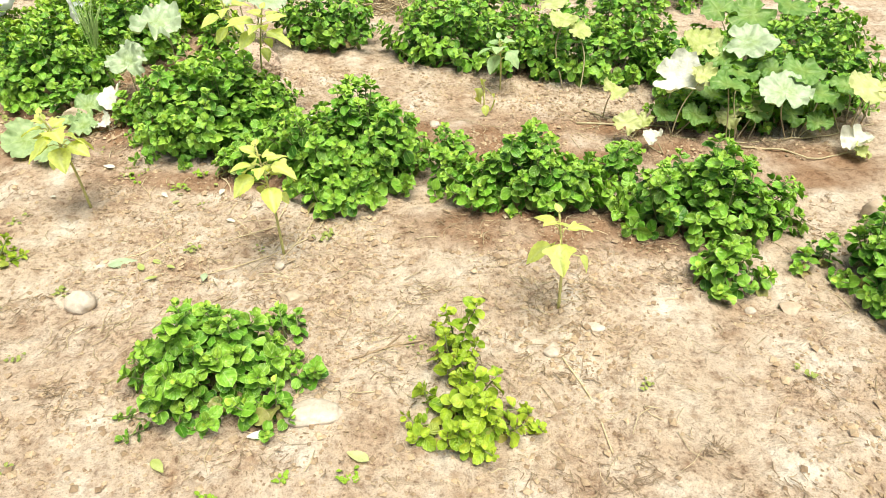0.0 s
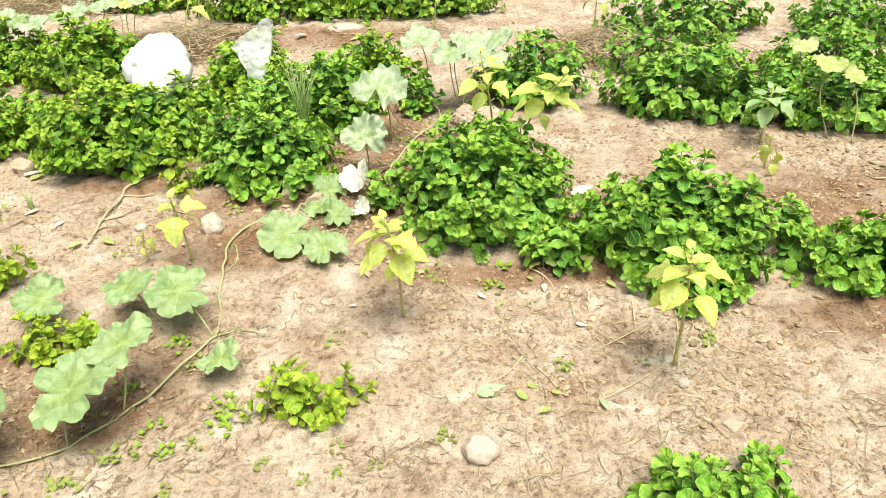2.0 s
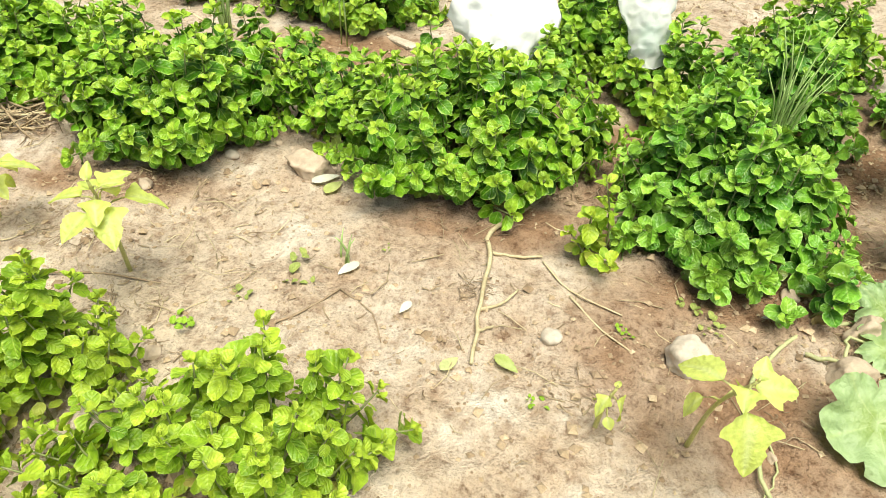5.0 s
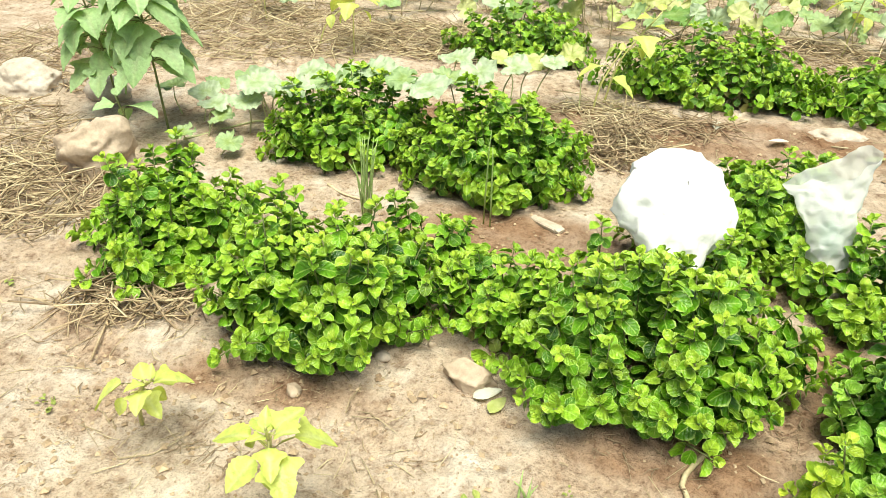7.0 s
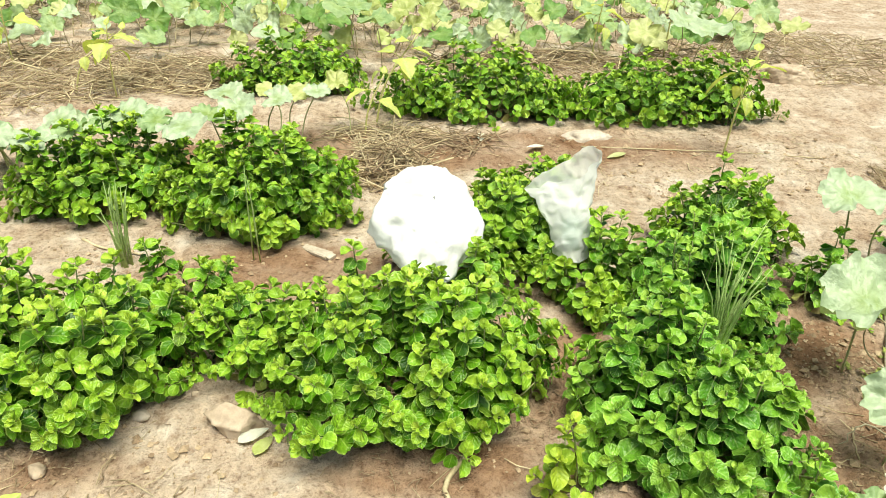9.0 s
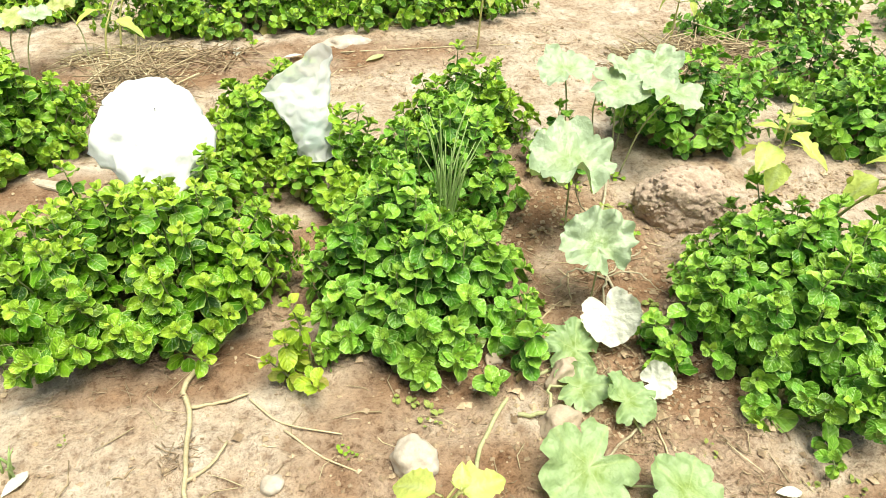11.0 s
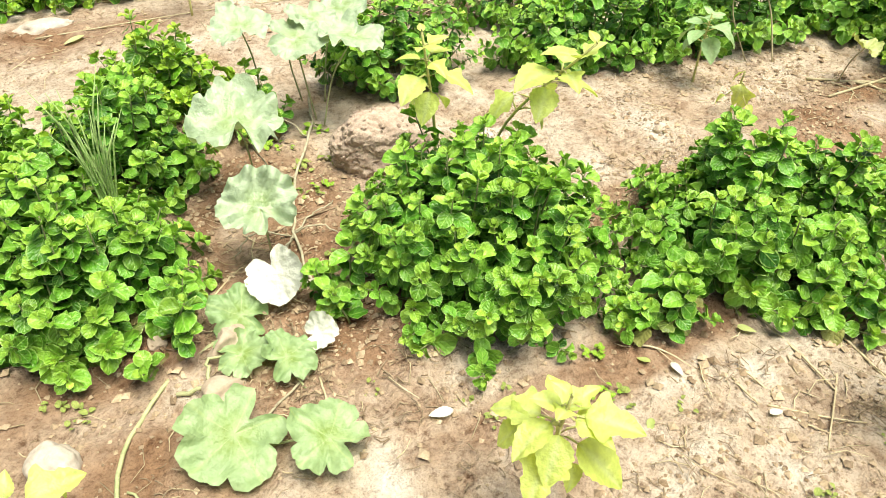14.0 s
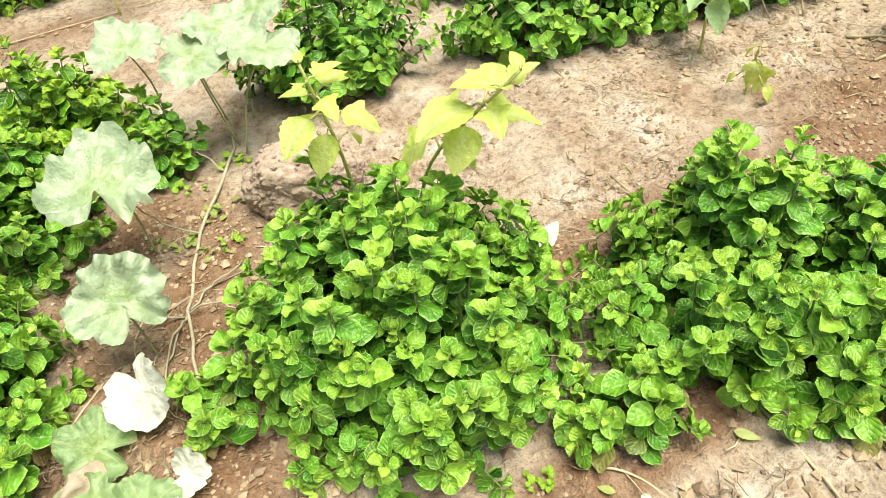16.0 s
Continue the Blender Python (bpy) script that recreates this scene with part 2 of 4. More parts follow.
def plastic(name, colour, through, clear=0.0):
    m, n, links, p = material(name, 0.35)
    p.inputs["Base Color"].default_value = (*colour, 1)
    creases = noise_node(n, links, 18, 4, 0.6)
    bumped(n, links, p, creases.outputs[0], 0.5, 0.012)
    out = p.outputs[0]
    for kind, share in (("ShaderNodeBsdfTranslucent", through), ("ShaderNodeBsdfTransparent", clear)):
        if share:
            t, mix = n.new(kind), n.new("ShaderNodeMixShader")
            t.inputs[0].default_value = (*colour, 1)
            mix.inputs[0].default_value = share
            links.new(out, mix.inputs[1])
            links.new(t.outputs[0], mix.inputs[2])
            out = mix.outputs[0]
    links.new(out, n["Material Output"].inputs[0])
    return m


WHITE_BAG = plastic("white_plastic_film", (0.90, 0.90, 0.90), 0.25)
CLEAR_BAG = plastic("milky_plastic_film", (0.98, 0.98, 0.98), 0.42, 0.27)
GREEN_FILL = plain_material("bagged_greens", (0.03, 0.20, 0.11), (0.12, 0.38, 0.20), 30, 0.6, 0.5, 0.01)


# ---- mesh helpers ----
class Shape:
    """Vertices, faces and a material slot for each face, gathered and made into one mesh."""

    def __init__(self):
        self.v, self.f, self.slot, self.tone = [], [], [], []

    def add(self, verts, faces, slot=0, tone=None):
        base = len(self.v)
        if tone:
            self.tone += [(0, 0, 0, 1)] * (base - len(self.tone)) + tone
        self.v += [tuple(p) for p in verts]
        self.f += [tuple(base + i for i in face) for face in faces]
        self.slot += [slot] * len(faces)

    def mesh(self, name, *materials, smooth=True):
        me = bpy.data.meshes.new(name)
        me.from_pydata(self.v, [], self.f)
        for m in materials:
            me.materials.append(m)
        if len(materials) > 1:
            me.polygons.foreach_set("material_index", self.slot)
        me.polygons.foreach_set("use_smooth", [smooth] * len(self.f))
        me.update()
        if self.tone:
            layer = me.color_attributes.new("tone", 'FLOAT_COLOR', 'POINT')
            full = self.tone + [(0, 0, 0, 1)] * (len(self.v) - len(self.tone))
            layer.data.foreach_set("color", [c for q in full for c in q])
        return me


def part(name, mesh, parent, m=None, label=""):
    ob = new(name, mesh)
    ob.parent = parent
    if m is not None:
        ob.matrix_basis = m
    if label:
        tagged(ob, label)
    return ob


def thing(name, x, y, label, category, group="", z=0.0, turn=0.0):
    ob = new(name)
    ob.empty_display_size = 0.1
    ob.matrix_basis = pose(x, y, z, 0, 0, turn)
    return tagged(ob, label, category, group)


def tube(shape, points, radii, sides=6, slot=0):
    """A tapered tube along points."""
    pts = [Vector(p) for p in points]
    n = len(pts)
    verts, faces = [], []
    for i, p in enumerate(pts):
        d = (pts[min(i + 1, n - 1)] - pts[max(i - 1, 0)]).normalized()
        a = d.cross(Vector((0.3, 0.9, 0.2)) if abs(d.z) > 0.7 else Vector((0, 0, 1))).normalized()
        b = d.cross(a)
        r = radii[i] if isinstance(radii, (list, tuple)) else radii
        verts += [p + r * (math.cos(2 * math.pi * k / sides) * a + math.sin(2 * math.pi * k / sides) * b) for k in range(sides)]
    for i in range(n - 1):
        faces += [(i * sides + k, i * sides + (k + 1) % sides, (i + 1) * sides + (k + 1) % sides, (i + 1) * sides + k) for k in range(sides)]
    faces += [tuple(range(sides))[::-1], tuple((n - 1) * sides + k for k in range(sides))]
    shape.add(verts, faces, slot)


def spline(points, per=6):
    """Points along a smooth line through the given ones."""
    p = [Vector(q) for q in points]
    p = [2 * p[0] - p[1]] + p + [2 * p[-1] - p[-2]]
    out = []
    for i in range(1, len(p) - 2):
        for k in range(per):
            t = k / per
            out.append(0.5 * (2 * p[i] + (p[i + 1] - p[i - 1]) * t + (2 * p[i - 1] - 5 * p[i] + 4 * p[i + 1] - p[i + 2]) * t * t
                              + (3 * p[i] - p[i - 1] - 3 * p[i + 1] + p[i + 2]) * t ** 3))
    return out + [p[-2]]


def relief(x, y):
    """The soil's height: swells, trodden lumps and, in patches, coarse clods."""
    rough = max(0.25, 0.75 + 1.1 * noise.noise((x * 1.9, y * 1.9, 11.0)))
    return (0.018 * noise.noise((x * 1.3, y * 1.3, 0.0)) + 0.016 * noise.noise((x * 4.1, y * 4.1, 3.0))
            + 0.013 * noise.noise((x * 11, y * 11, 7.0)) + 0.015 * rough * noise.noise((x * 23, y * 23, 9.0)))


# ---- ground: one sheet to the horizon ----
def build_ground():
    def steps(lo, hi, step):
        inner = np.arange(lo, hi, step)
        outer = np.array([0.2, 0.6, 1.5, 4, 12, 40, 140, 500, 1500])
        return np.concatenate([lo - outer[::-1], inner, inner[-1] + outer])
    xs = np.concatenate([steps(-6.6, -3.9, 0.034)[:-9], np.arange(-3.9, 2.5, 0.018), steps(2.5, 3.6, 0.034)[9:]])
    ys = np.concatenate([steps(0.3, 0.5, 0.05)[:-9], np.arange(0.5, 3.4, 0.018), steps(3.4, 7.4, 0.034)[9:]])
    nx = len(xs)
    s = Shape()
    s.v = [(x, y, relief(x, y) if abs(x) < 9 and -2 < y < 9 else 0.0) for y in ys for x in xs]
    s.f = [(j * nx + i, j * nx + i + 1, (j + 1) * nx + i + 1, (j + 1) * nx + i) for j in range(len(ys) - 1) for i in range(nx - 1)]
    damp = [(-0.95, 3.0, .38, .9), (0.2, 2.55, .6, .12), (1.2, 2.5, 1.0, .35), (-1.9, 3.3, .28, .45), (-2.7, 3.75, .6, .25), (-0.9, 2.55, .35, .3), (-3.1, 4.75, .8, .2), (2.2, 2.3, .6, .25), (1.2, 1.75, .9, .2), (-2.1, 2.85, .5, .12), (-1.5, 2.45, .5, .4), (-1.25, 2.6, .4, .3), (-1.9, 1.5, .5, .3), (-3.3, 2.85, .4, .1), (-1.3, 2.45, .5, .3), (-1.72, 3.3, .15, .25), (-2.55, 3.75, .45, .2), (-2.0, 4.85, 1.6, .28), (-0.35, 2.05, .7, .1), (-1.9, 1.55, .45, .35)]
    for x, y, z in s.v:
        wet = max(max(0.0, 1 - ((x - a) / c) ** 2 - ((y - b) / d) ** 2) for a, b, c, d in damp) if abs(x) < 5 and 0 < y < 6 else 0.0
        s.tone.append((min(1.0, wet * 1.6) * (0.85 + 0.8 * noise.noise((x * 5, y * 5, 1.0))) if wet else 0.0, 0, 0, 1))
    tagged(new("ground", s.mesh("ground", SOIL)), "pale dry crumbly garden soil with straw bits", "soil", kind="structure")


build_ground()


# ---- leafy herb bushes ----
FAR_ROWS = ((0.0, 0.4), (0.4, 1.0), (0.8, 0.7), (1.0, 0.14))
BLADE_ROWS = ((0.0, 0.34), (0.15, 0.80), (0.38, 1.0), (0.63, 0.94), (0.85, 0.60), (1.0, 0.14))


def blade(length, width, cup, curl, age=0.0, youth=0.0, wave=0.0, far=False):
    """A rounded ovate leaf along +y, cupped, its tip curling down, with its tones."""
    verts, tone = [], []
    cols, rows = ((-1, 0, 1), FAR_ROWS) if far else ((-1, -0.55, 0, 0.55, 1), BLADE_ROWS)
    for i, (t, wide) in enumerate(rows):
        w = width * 0.5 * wide
        for c in cols:
            z = cup * abs(c) ** 1.7 * w - curl * length * t * t + 0.10 * length * t
            z += 0.07 * width * math.sin(i * 2.1 + c * 2.5 + wave) * abs(c) + 0.035 * width * (i % 2) * (abs(c) == 0.55)
            verts.append(Vector((c * w, t * length - 0.05 * length * abs(c) * (t == 1), z)))
            tone.append((age, youth, t, max(abs(c), 0.98 * (t == 1))))
    n = len(cols)
    faces = [(i * n + k, i * n + k + 1, (i + 1) * n + k + 1, (i + 1) * n + k) for i in range(len(rows) - 1) for k in range(n - 1)]
    return verts, faces, tone


def shoot_mesh(name, length, pairs, size, leaf, rng, far=False):
    """An upright shoot: a stem with crossed pairs of leaves and a rosette at its tip."""
    s = Shape()
    bend = rng.uniform(-0.05, 0.05), rng.uniform(-0.05, 0.05)
    at = lambda t: Vector((bend[0] * t * t, bend[1] * t * t, length * t))
    tube(s, [at(t) for t in (0, 0.35, 0.7, 1)], [0.0035, 0.003, 0.0025, 0.0015], 5, 1)
    turn = rng.uniform(0, 180)
    for k in range(pairs):
        back = pairs - 1 - k
        t = 1 - 0.90 * (back / pairs) ** 1.4
        grow = (0.40, 0.62, 0.85)[back] if back < 3 else rng.uniform(0.7, 1.2)
        for side in (0, 180):
            if back > 2 and rng.random() < 0.2:
                continue
            ln = size * grow * rng.uniform(0.75, 1.2)
            tilt = (rng.uniform(45, 70), rng.uniform(20, 45), rng.uniform(0, 30))[back] if back < 3 else rng.uniform(-52, 34)
            youth = (0.95, 0.75, 0.45, 0.2)[back] * rng.uniform(0.3, 1.1) if back < 4 else 0.0
            age = rng.uniform(0.2, 0.95) if k < 2 and rng.random() < 0.5 else 0.0
            cup = rng.uniform(0.3, 0.9) if back < 3 else rng.uniform(-0.35, 0.6)
            v, f, tone = blade(ln, ln * rng.uniform(0.80, 1.04), cup, rng.uniform(0.0, 0.32) + 0.3 * age, age, youth, rng.uniform(0, 6), far)
            m = Matrix.Translation(at(t)) @ pose(0, 0, 0, 0, 0, turn + side + rng.uniform(-20, 20)) @ pose(0, 0, 0, tilt, rng.uniform(-34, 34), 0) @ pose(0, 0.006, 0)
            s.add([m @ p for p in v], f, 0, tone)
        turn += 90 + rng.uniform(-18, 18)
    return s.mesh(name, leaf, HERB_STEM)


def shoot_set(prefix, leaf, size, far=False):
    rng = random.Random(prefix)
    return [(ln, [shoot_mesh(prefix, ln, p, size, leaf, rng, far) for _ in range(5)]) for ln, p in ((0.08, 6), (0.15, 9), (0.24, 12), (0.33, 15))]


SHOOTS = {"green": shoot_set("green_shoot", HERB_LEAF, 0.044), "deep": shoot_set("deep_shoot", DEEP_LEAF, 0.046), "lime": shoot_set("lime_shoot", LIME_LEAF, 0.038),
          "far green": shoot_set("green_shoot", HERB_LEAF, 0.046, True), "far deep": shoot_set("deep_shoot", DEEP_LEAF, 0.048, True)}


def herb_bush(mounds, kind="green", gap=0.047, label=""):
    """A bush of upright shoots that fill one or more mounds (x, y, half width, half depth, turn, height)."""
    cx, cy = mounds[0][0], mounds[0][1]
    rng = random.Random(f"{cx:.2f} {cy:.2f}")
    label = label or f"dense {'bright yellowish' if kind == 'green' else 'deep'} green leafy herb bush growing from bare soil"
    bush = thing("herb_bush", cx, cy, label, "herb plant", "herb bushes of the bed")
    tips = []
    for x, y, a, b, turn, h in mounds:
        ca, sa = math.cos(radians(turn)), math.sin(radians(turn))
        mine = len(tips)
        for _ in range(int(a * b * math.pi / gap ** 2 * 4)):
            if len(tips) > 295 or len(tips) - mine > 270:
                break
            ang, r = rng.uniform(0, 2 * math.pi), math.sqrt(rng.random())
            wob = 1 + 0.2 * noise.noise((math.cos(ang) * 1.7 + x * 3, math.sin(ang) * 1.7 + y * 3, 0.5))
            u, v = a * r * wob * math.cos(ang), b * r * wob * math.sin(ang)
            px, py = x + u * ca - v * sa, y + u * sa + v * ca
            if any((px - q[0]) ** 2 + (py - q[1]) ** 2 < gap ** 2 for q in tips):
                continue
            lump = 0.9 + 0.6 * noise.noise((px * 5.5, py * 5.5, 2.0)) + rng.uniform(-0.2, 0.16)
            tall = max(0.05, h * lump * (0.30 + 0.70 * max(0.0, 1 - r ** 2.4)))
            root = 0.42 * min(1, r * 1.2) ** 1.6
            tips.append((px, py, px - root * (px - x), py - root * (py - y), tall))
    if kind != "lime" and (cy > 5 or cy > 3.3 and cx > -0.2):
        kind = "far " + kind
    for px, py, bx, by, tall in tips:
        ground = relief(bx, by) - 0.008
        way = Vector((px - bx, py - by, tall))
        want = way.length
        length, variants = min(SHOOTS[kind], key=lambda q: abs(q[0] - want))
        k = max(0.7, min(1.12, want / length))
        m = Matrix.Translation((bx - cx, by - cy, ground)) @ way.to_track_quat('Z', 'Y').to_matrix().to_4x4()
        part("shoot", rng.choice(variants), bush, m @ pose(0, 0, 0, 0, 0, rng.uniform(0, 360)) @ Matrix.Scale(k, 4))
    return bush


LIME = "yellowish green leafy herb bush thin on bare soil"
herb_bush([(-1.50, 2.98, .33, .38, -20, .36), (-1.28, 3.47, .29, .32, -20, .35), (-1.37, 2.68, .12, .13, 0, .22)], "deep")
herb_bush([(-1.05, 3.92, .28, .25, -12, .33)])
herb_bush([(-0.80, 3.58, .15, .13, -12, .21)], "deep", label="small low green herb clump beside larger bushes")
herb_bush([(-2.25, 3.15, .43, .36, 14, .36), (-2.1, 3.7, .25, .26, 15, .2)], gap=.052)
herb_bush([(-2.11, 3.45, .12, .08, 0, .34), (-2.40, 3.42, .09, .08, 0, .35), (-2.27, 3.38, .1, .06, 0, .3)], label="bright green herb shoots leaning against a plastic bag")
herb_bush([(-2.66, 3.26, .24, .20, 15, .27)])
herb_bush([(-1.8, 4.0, .27, .36, 15, .31), (-1.64, 3.66, .2, .27, 15, .30)])
herb_bush([(-3.21, 3.17, .39, .34, 15, .37), (-3.02, 3.46, .27, .17, 15, .28)])
herb_bush([(-3.84, 3.38, .31, .34, 15, .33)])
herb_bush([(-3.5, 4.3, .41, .28, 15, .34)])
herb_bush([(-2.85, 4.22, .41, .38, 15, .36)])
herb_bush([(-2.95, 5.75, .45, .26, 0, .34)], gap=0.055)
herb_bush([(-1.86, 5.45, .68, .30, 1, .34)], gap=0.056)
herb_bush([(-0.84, 5.43, .64, .30, 1, .34)], gap=0.056)
herb_bush([(-0.5, 2.57, .40, .43, -34, .38), (-0.9, 2.58, .1, .12, 0, .2)], "deep")
herb_bush([(0.22, 2.19, .40, .36, -20, .35), (0.62, 2.16, .15, .18, 0, .22), (0.2, 1.95, .24, .19, -20, .26)], "deep")
herb_bush([(-0.24, 2.11, .15, .11, -30, .19)], "deep", label="small low green herb clump beside larger bushes")
herb_bush([(1.03, 2.0, .39, .21, 3, .30), (1.38, 2.1, .1, .15, 0, .26)], "deep")
herb_bush([(1.7, 1.83, .40, .21, 3, .32), (1.71, 1.48, .15, .12, 3, .19)], "deep")
herb_bush([(2.3, 1.44, .19, .26, 3, .30)], "deep")
herb_bush([(2.05, 1.56, .11, .07, 3, .10)], "deep", label="small low green herb clump beside larger bushes")
herb_bush([(-0.15, 3.74, .38, .26, -15, .36)], "deep", gap=0.06)
herb_bush([(0.63, 3.5, .47, .26, -8, .36)], "deep", gap=0.06)
herb_bush([(1.05, 3.40, .26, .24, 0, .34)], "deep", gap=0.06)
herb_bush([(1.92, 3.22, .26, .28, 0, .34)], "deep", gap=0.06)
herb_bush([(0.75, 4.0, .5, .2, 0, .34)], "deep", gap=0.07)
herb_bush([(1.6, 3.88, .45, .22, 0, .36)], "deep", gap=0.07)
herb_bush([(1.47, 3.34, .50, .28, 3, .36)], "deep", gap=0.062)
herb_bush([(2.4, 3.02, .56, .34, 3, .34)], "deep", gap=0.058)
herb_bush([(2.1, 2.74, .48, .15, 3, .24)], "deep", label="low green herb growth under a gourd vine")
herb_bush([(2.75, 3.75, .5, .3, 3, .34)], "deep", gap=0.075)
herb_bush([(1.0, 4.75, .58, .30, 0, .36)], "deep", gap=0.075)
herb_bush([(2.1, 4.6, .52, .30, 0, .36)], "deep", gap=0.075)
herb_bush([(-2.6, 1.97, .37, .23, 12, .29), (-3.05, 2.08, .30, .22, 12, .32), (-2.85, 1.76, .22, .14, 12, .26)], "lime", 0.052, LIME)
herb_bush([(-1.98, 1.69, .17, .12, 11, .17)], "lime", 0.045, LIME)
herb_bush([(-1.1, 1.42, .18, .11, 0, .17)], "lime", 0.045, LIME)
herb_bush([(-0.03, 0.92, .24, .20, 3, .25), (0.2, 1.09, .06, .06, 0, .12), (0.27, 0.92, .06, .06, 0, .10), (-0.1, 0.74, .14, .07, 0, .09), (0.17, 0.76, .09, .07, 0, .12)], "deep", gap=0.043)
herb_bush([(0.76, 0.76, .17, .14, 3, .16), (0.72, 0.98, .075, .13, 0, .27), (0.93, 0.78, .08, .05, 0, .11)], "lime", 0.045, LIME)
herb_bush([(-1.86, 2.77, .06, .08, -14, .27)], "lime", 0.05, "pale green upright weed at the edge of a bush")


# ---- broad leaves ----
def lobed_leaf(radius, lobes, depth, rng, cup=0.12, wave=0.06, sharp=1.0, notch=0.5, pointed=False, taper=0.16, fold=0.12, coarse=False):
    """A palmate leaf in the xy plane: its petiole joins at the origin, its main lobe points along +y. Raised veins, a toothed rim and a wavy blade."""
    s = Shape()
    rings, around = ((0.0, 0.3, 0.6, 0.85, 1.0), 44) if coarse else ((0.0, 0.16, 0.32, 0.48, 0.64, 0.78, 0.9, 1.0), 90)
    ph, tilt = rng.uniform(0, 6), rng.uniform(-0.5, 0.5)
    verts, tone = [(0, 0, 0.0)], [(0.6, 0, 0, 1)]
    for ring in rings[1:]:
        for k in range(around):
            a = 2 * math.pi * k / around          # 0 at the main lobe, pi at the petiole
            b = min(a, 2 * math.pi - a)
            swing = b * lobes / (2 * math.pi) * 0.93
            off = abs(swing - round(swing)) * 2
            lobe = (1 - off) ** sharp if pointed else (1 - off ** 6) ** sharp
            r = (1 - depth + depth * lobe) * (1 + 0.13 * noise.noise((math.cos(a) * 1.3 + ph, math.sin(a) * 1.3, ph)))
            r *= 1 - notch * math.exp(-((math.pi - b) / 0.28) ** 2)
            r *= 1 - taper * min(1.0, b / 2.2)
            if ring > 0.8:
                r *= 1 + (0.014 if k % 3 == 0 else -0.006) + 0.02 * math.sin(k * 0.9 + ph)
            d = ring * r * radius
            u, v = ring * r * math.sin(a), ring * r * math.cos(a)
            z = cup * radius * ring ** 2 * (0.5 + 0.5 * math.cos(2 * a + ph)) + fold * radius * ring * (off ** 2 - 0.35)
            z += wave * radius * ring * (2.3 * noise.noise((u * 1.9 + ph, v * 1.9, 3.0)) + 1.7 * noise.noise((u * 4.5, v * 4.5 + ph, 5.0)))
            z += wave * radius * 0.4 * ring ** 4 * math.sin(9 * a + ph + 2 * math.sin(3 * a))
            verts.append((d * math.sin(a), d * math.cos(a), z + tilt * radius * 0.1 * ring))
            tone.append((0.55 if off < 0.06 else 0.0, max(0.0, 1 - ring * 1.6), 0, 1))
    faces = [(0, 1 + k, 1 + (k + 1) % around) for k in range(around)]
    for i in range(len(rings) - 2):
        o, q = 1 + i * around, 1 + (i + 1) * around
        faces += [(o + k, q + k, q + (k + 1) % around, o + (k + 1) % around) for k in range(around)]
    s.add(verts, faces, 0, tone)
    return s


LEAF_TONES = {"g": GOURD_LEAF, "d": GREEN_GOURD, "p": PALE_GOURD, "y": YELLOW_GOURD, "w": WITHERED}


def gourd_vine(stems, leaves, label, stem_material=VINE, thick=0.0058, woody=0):
    """A trailing vine: stems along the soil, and leaves (x, y, height, width, tone, crumple) on their own petioles; the first stems are woody."""
    x0, y0 = stems[0][0][0], stems[0][0][1]
    rng = random.Random(f"{x0:.2f} {y0:.2f} vine")
    vine = thing("gourd_vine", x0, y0, label, "vine", "gourd vines")
    for n, line in enumerate(stems):
        s = Shape()
        pts = spline([(p[0] - x0, p[1] - y0, relief(p[0], p[1]) + thick * 0.6 + (p[2] if len(p) > 2 else 0)) for p in line], 5)
        pts = [p + Vector((rng.uniform(-1, 1), rng.uniform(-1, 1), rng.uniform(0, 1))) * 0.006 for p in pts]
        wide = thick * (1 if len(line) > 3 else 0.55)
        tube(s, pts, [wide * (1 - 0.5 * i / len(pts)) for i in range(len(pts))], 7)
        part("stem", s.mesh("vine_stem", WOODY_VINE if n < woody else stem_material), vine)
    for x, y, z, width, tone, *more in leaves:
        crumple = more[0] if more else 0.0
        s = lobed_leaf(width / 2, 5, {"g": 0.32, "w": 0.10}.get(tone, 0.17), rng, (0.45 if tone == "w" else 0.16) + crumple * 0.4, (0.05 if tone == "w" else 0.10) + crumple * 0.2, 0.6, 0.6, False, 0.10, -0.05 if tone == "g" else -0.02, y > 5.5)
        lean, turn = more[1] if len(more) > 1 else rng.uniform(6, 26) + 25 * crumple, rng.uniform(0, 360)
        m = pose(x - x0, y - y0, z + relief(x, y) * 0.3, 0, 0, rng.uniform(-60, 60)) @ pose(0, 0, 0, lean, 0, 0) @ pose(0, 0, 0, 0, 0, turn)
        leaf = part("leaf", s.mesh("gourd_leaf", LEAF_TONES[tone]), vine, m)
        foot = min((Vector((p[0], p[1], 0)) for line in stems for p in line), key=lambda p: (p - Vector((x, y, 0))).length)
        gap = foot - Vector((x, y, 0))
        foot = Vector((x, y, 0)) + gap.normalized() * min(gap.length, rng.uniform(0.04, 0.16)) + Vector((rng.uniform(-.03, .03), rng.uniform(-.03, .03), 0))
        foot = Vector((foot.x - x0, foot.y - y0, relief(foot.x, foot.y)))
        top = m.translation
        mid = (foot + top) / 2 + Vector((rng.uniform(-1, 1), rng.uniform(-1, 1), 0.6)) * 0.12 * (foot - top).length
        s = Shape()
        tube(s, [m.inverted() @ p for p in spline([foot, mid, top - Vector((0, 0, 0.003))], 5)], [0.0032] * 8 + [0.0026] * 3, 6)
        part("petiole", s.mesh("petiole", stem_material), leaf)
    return vine


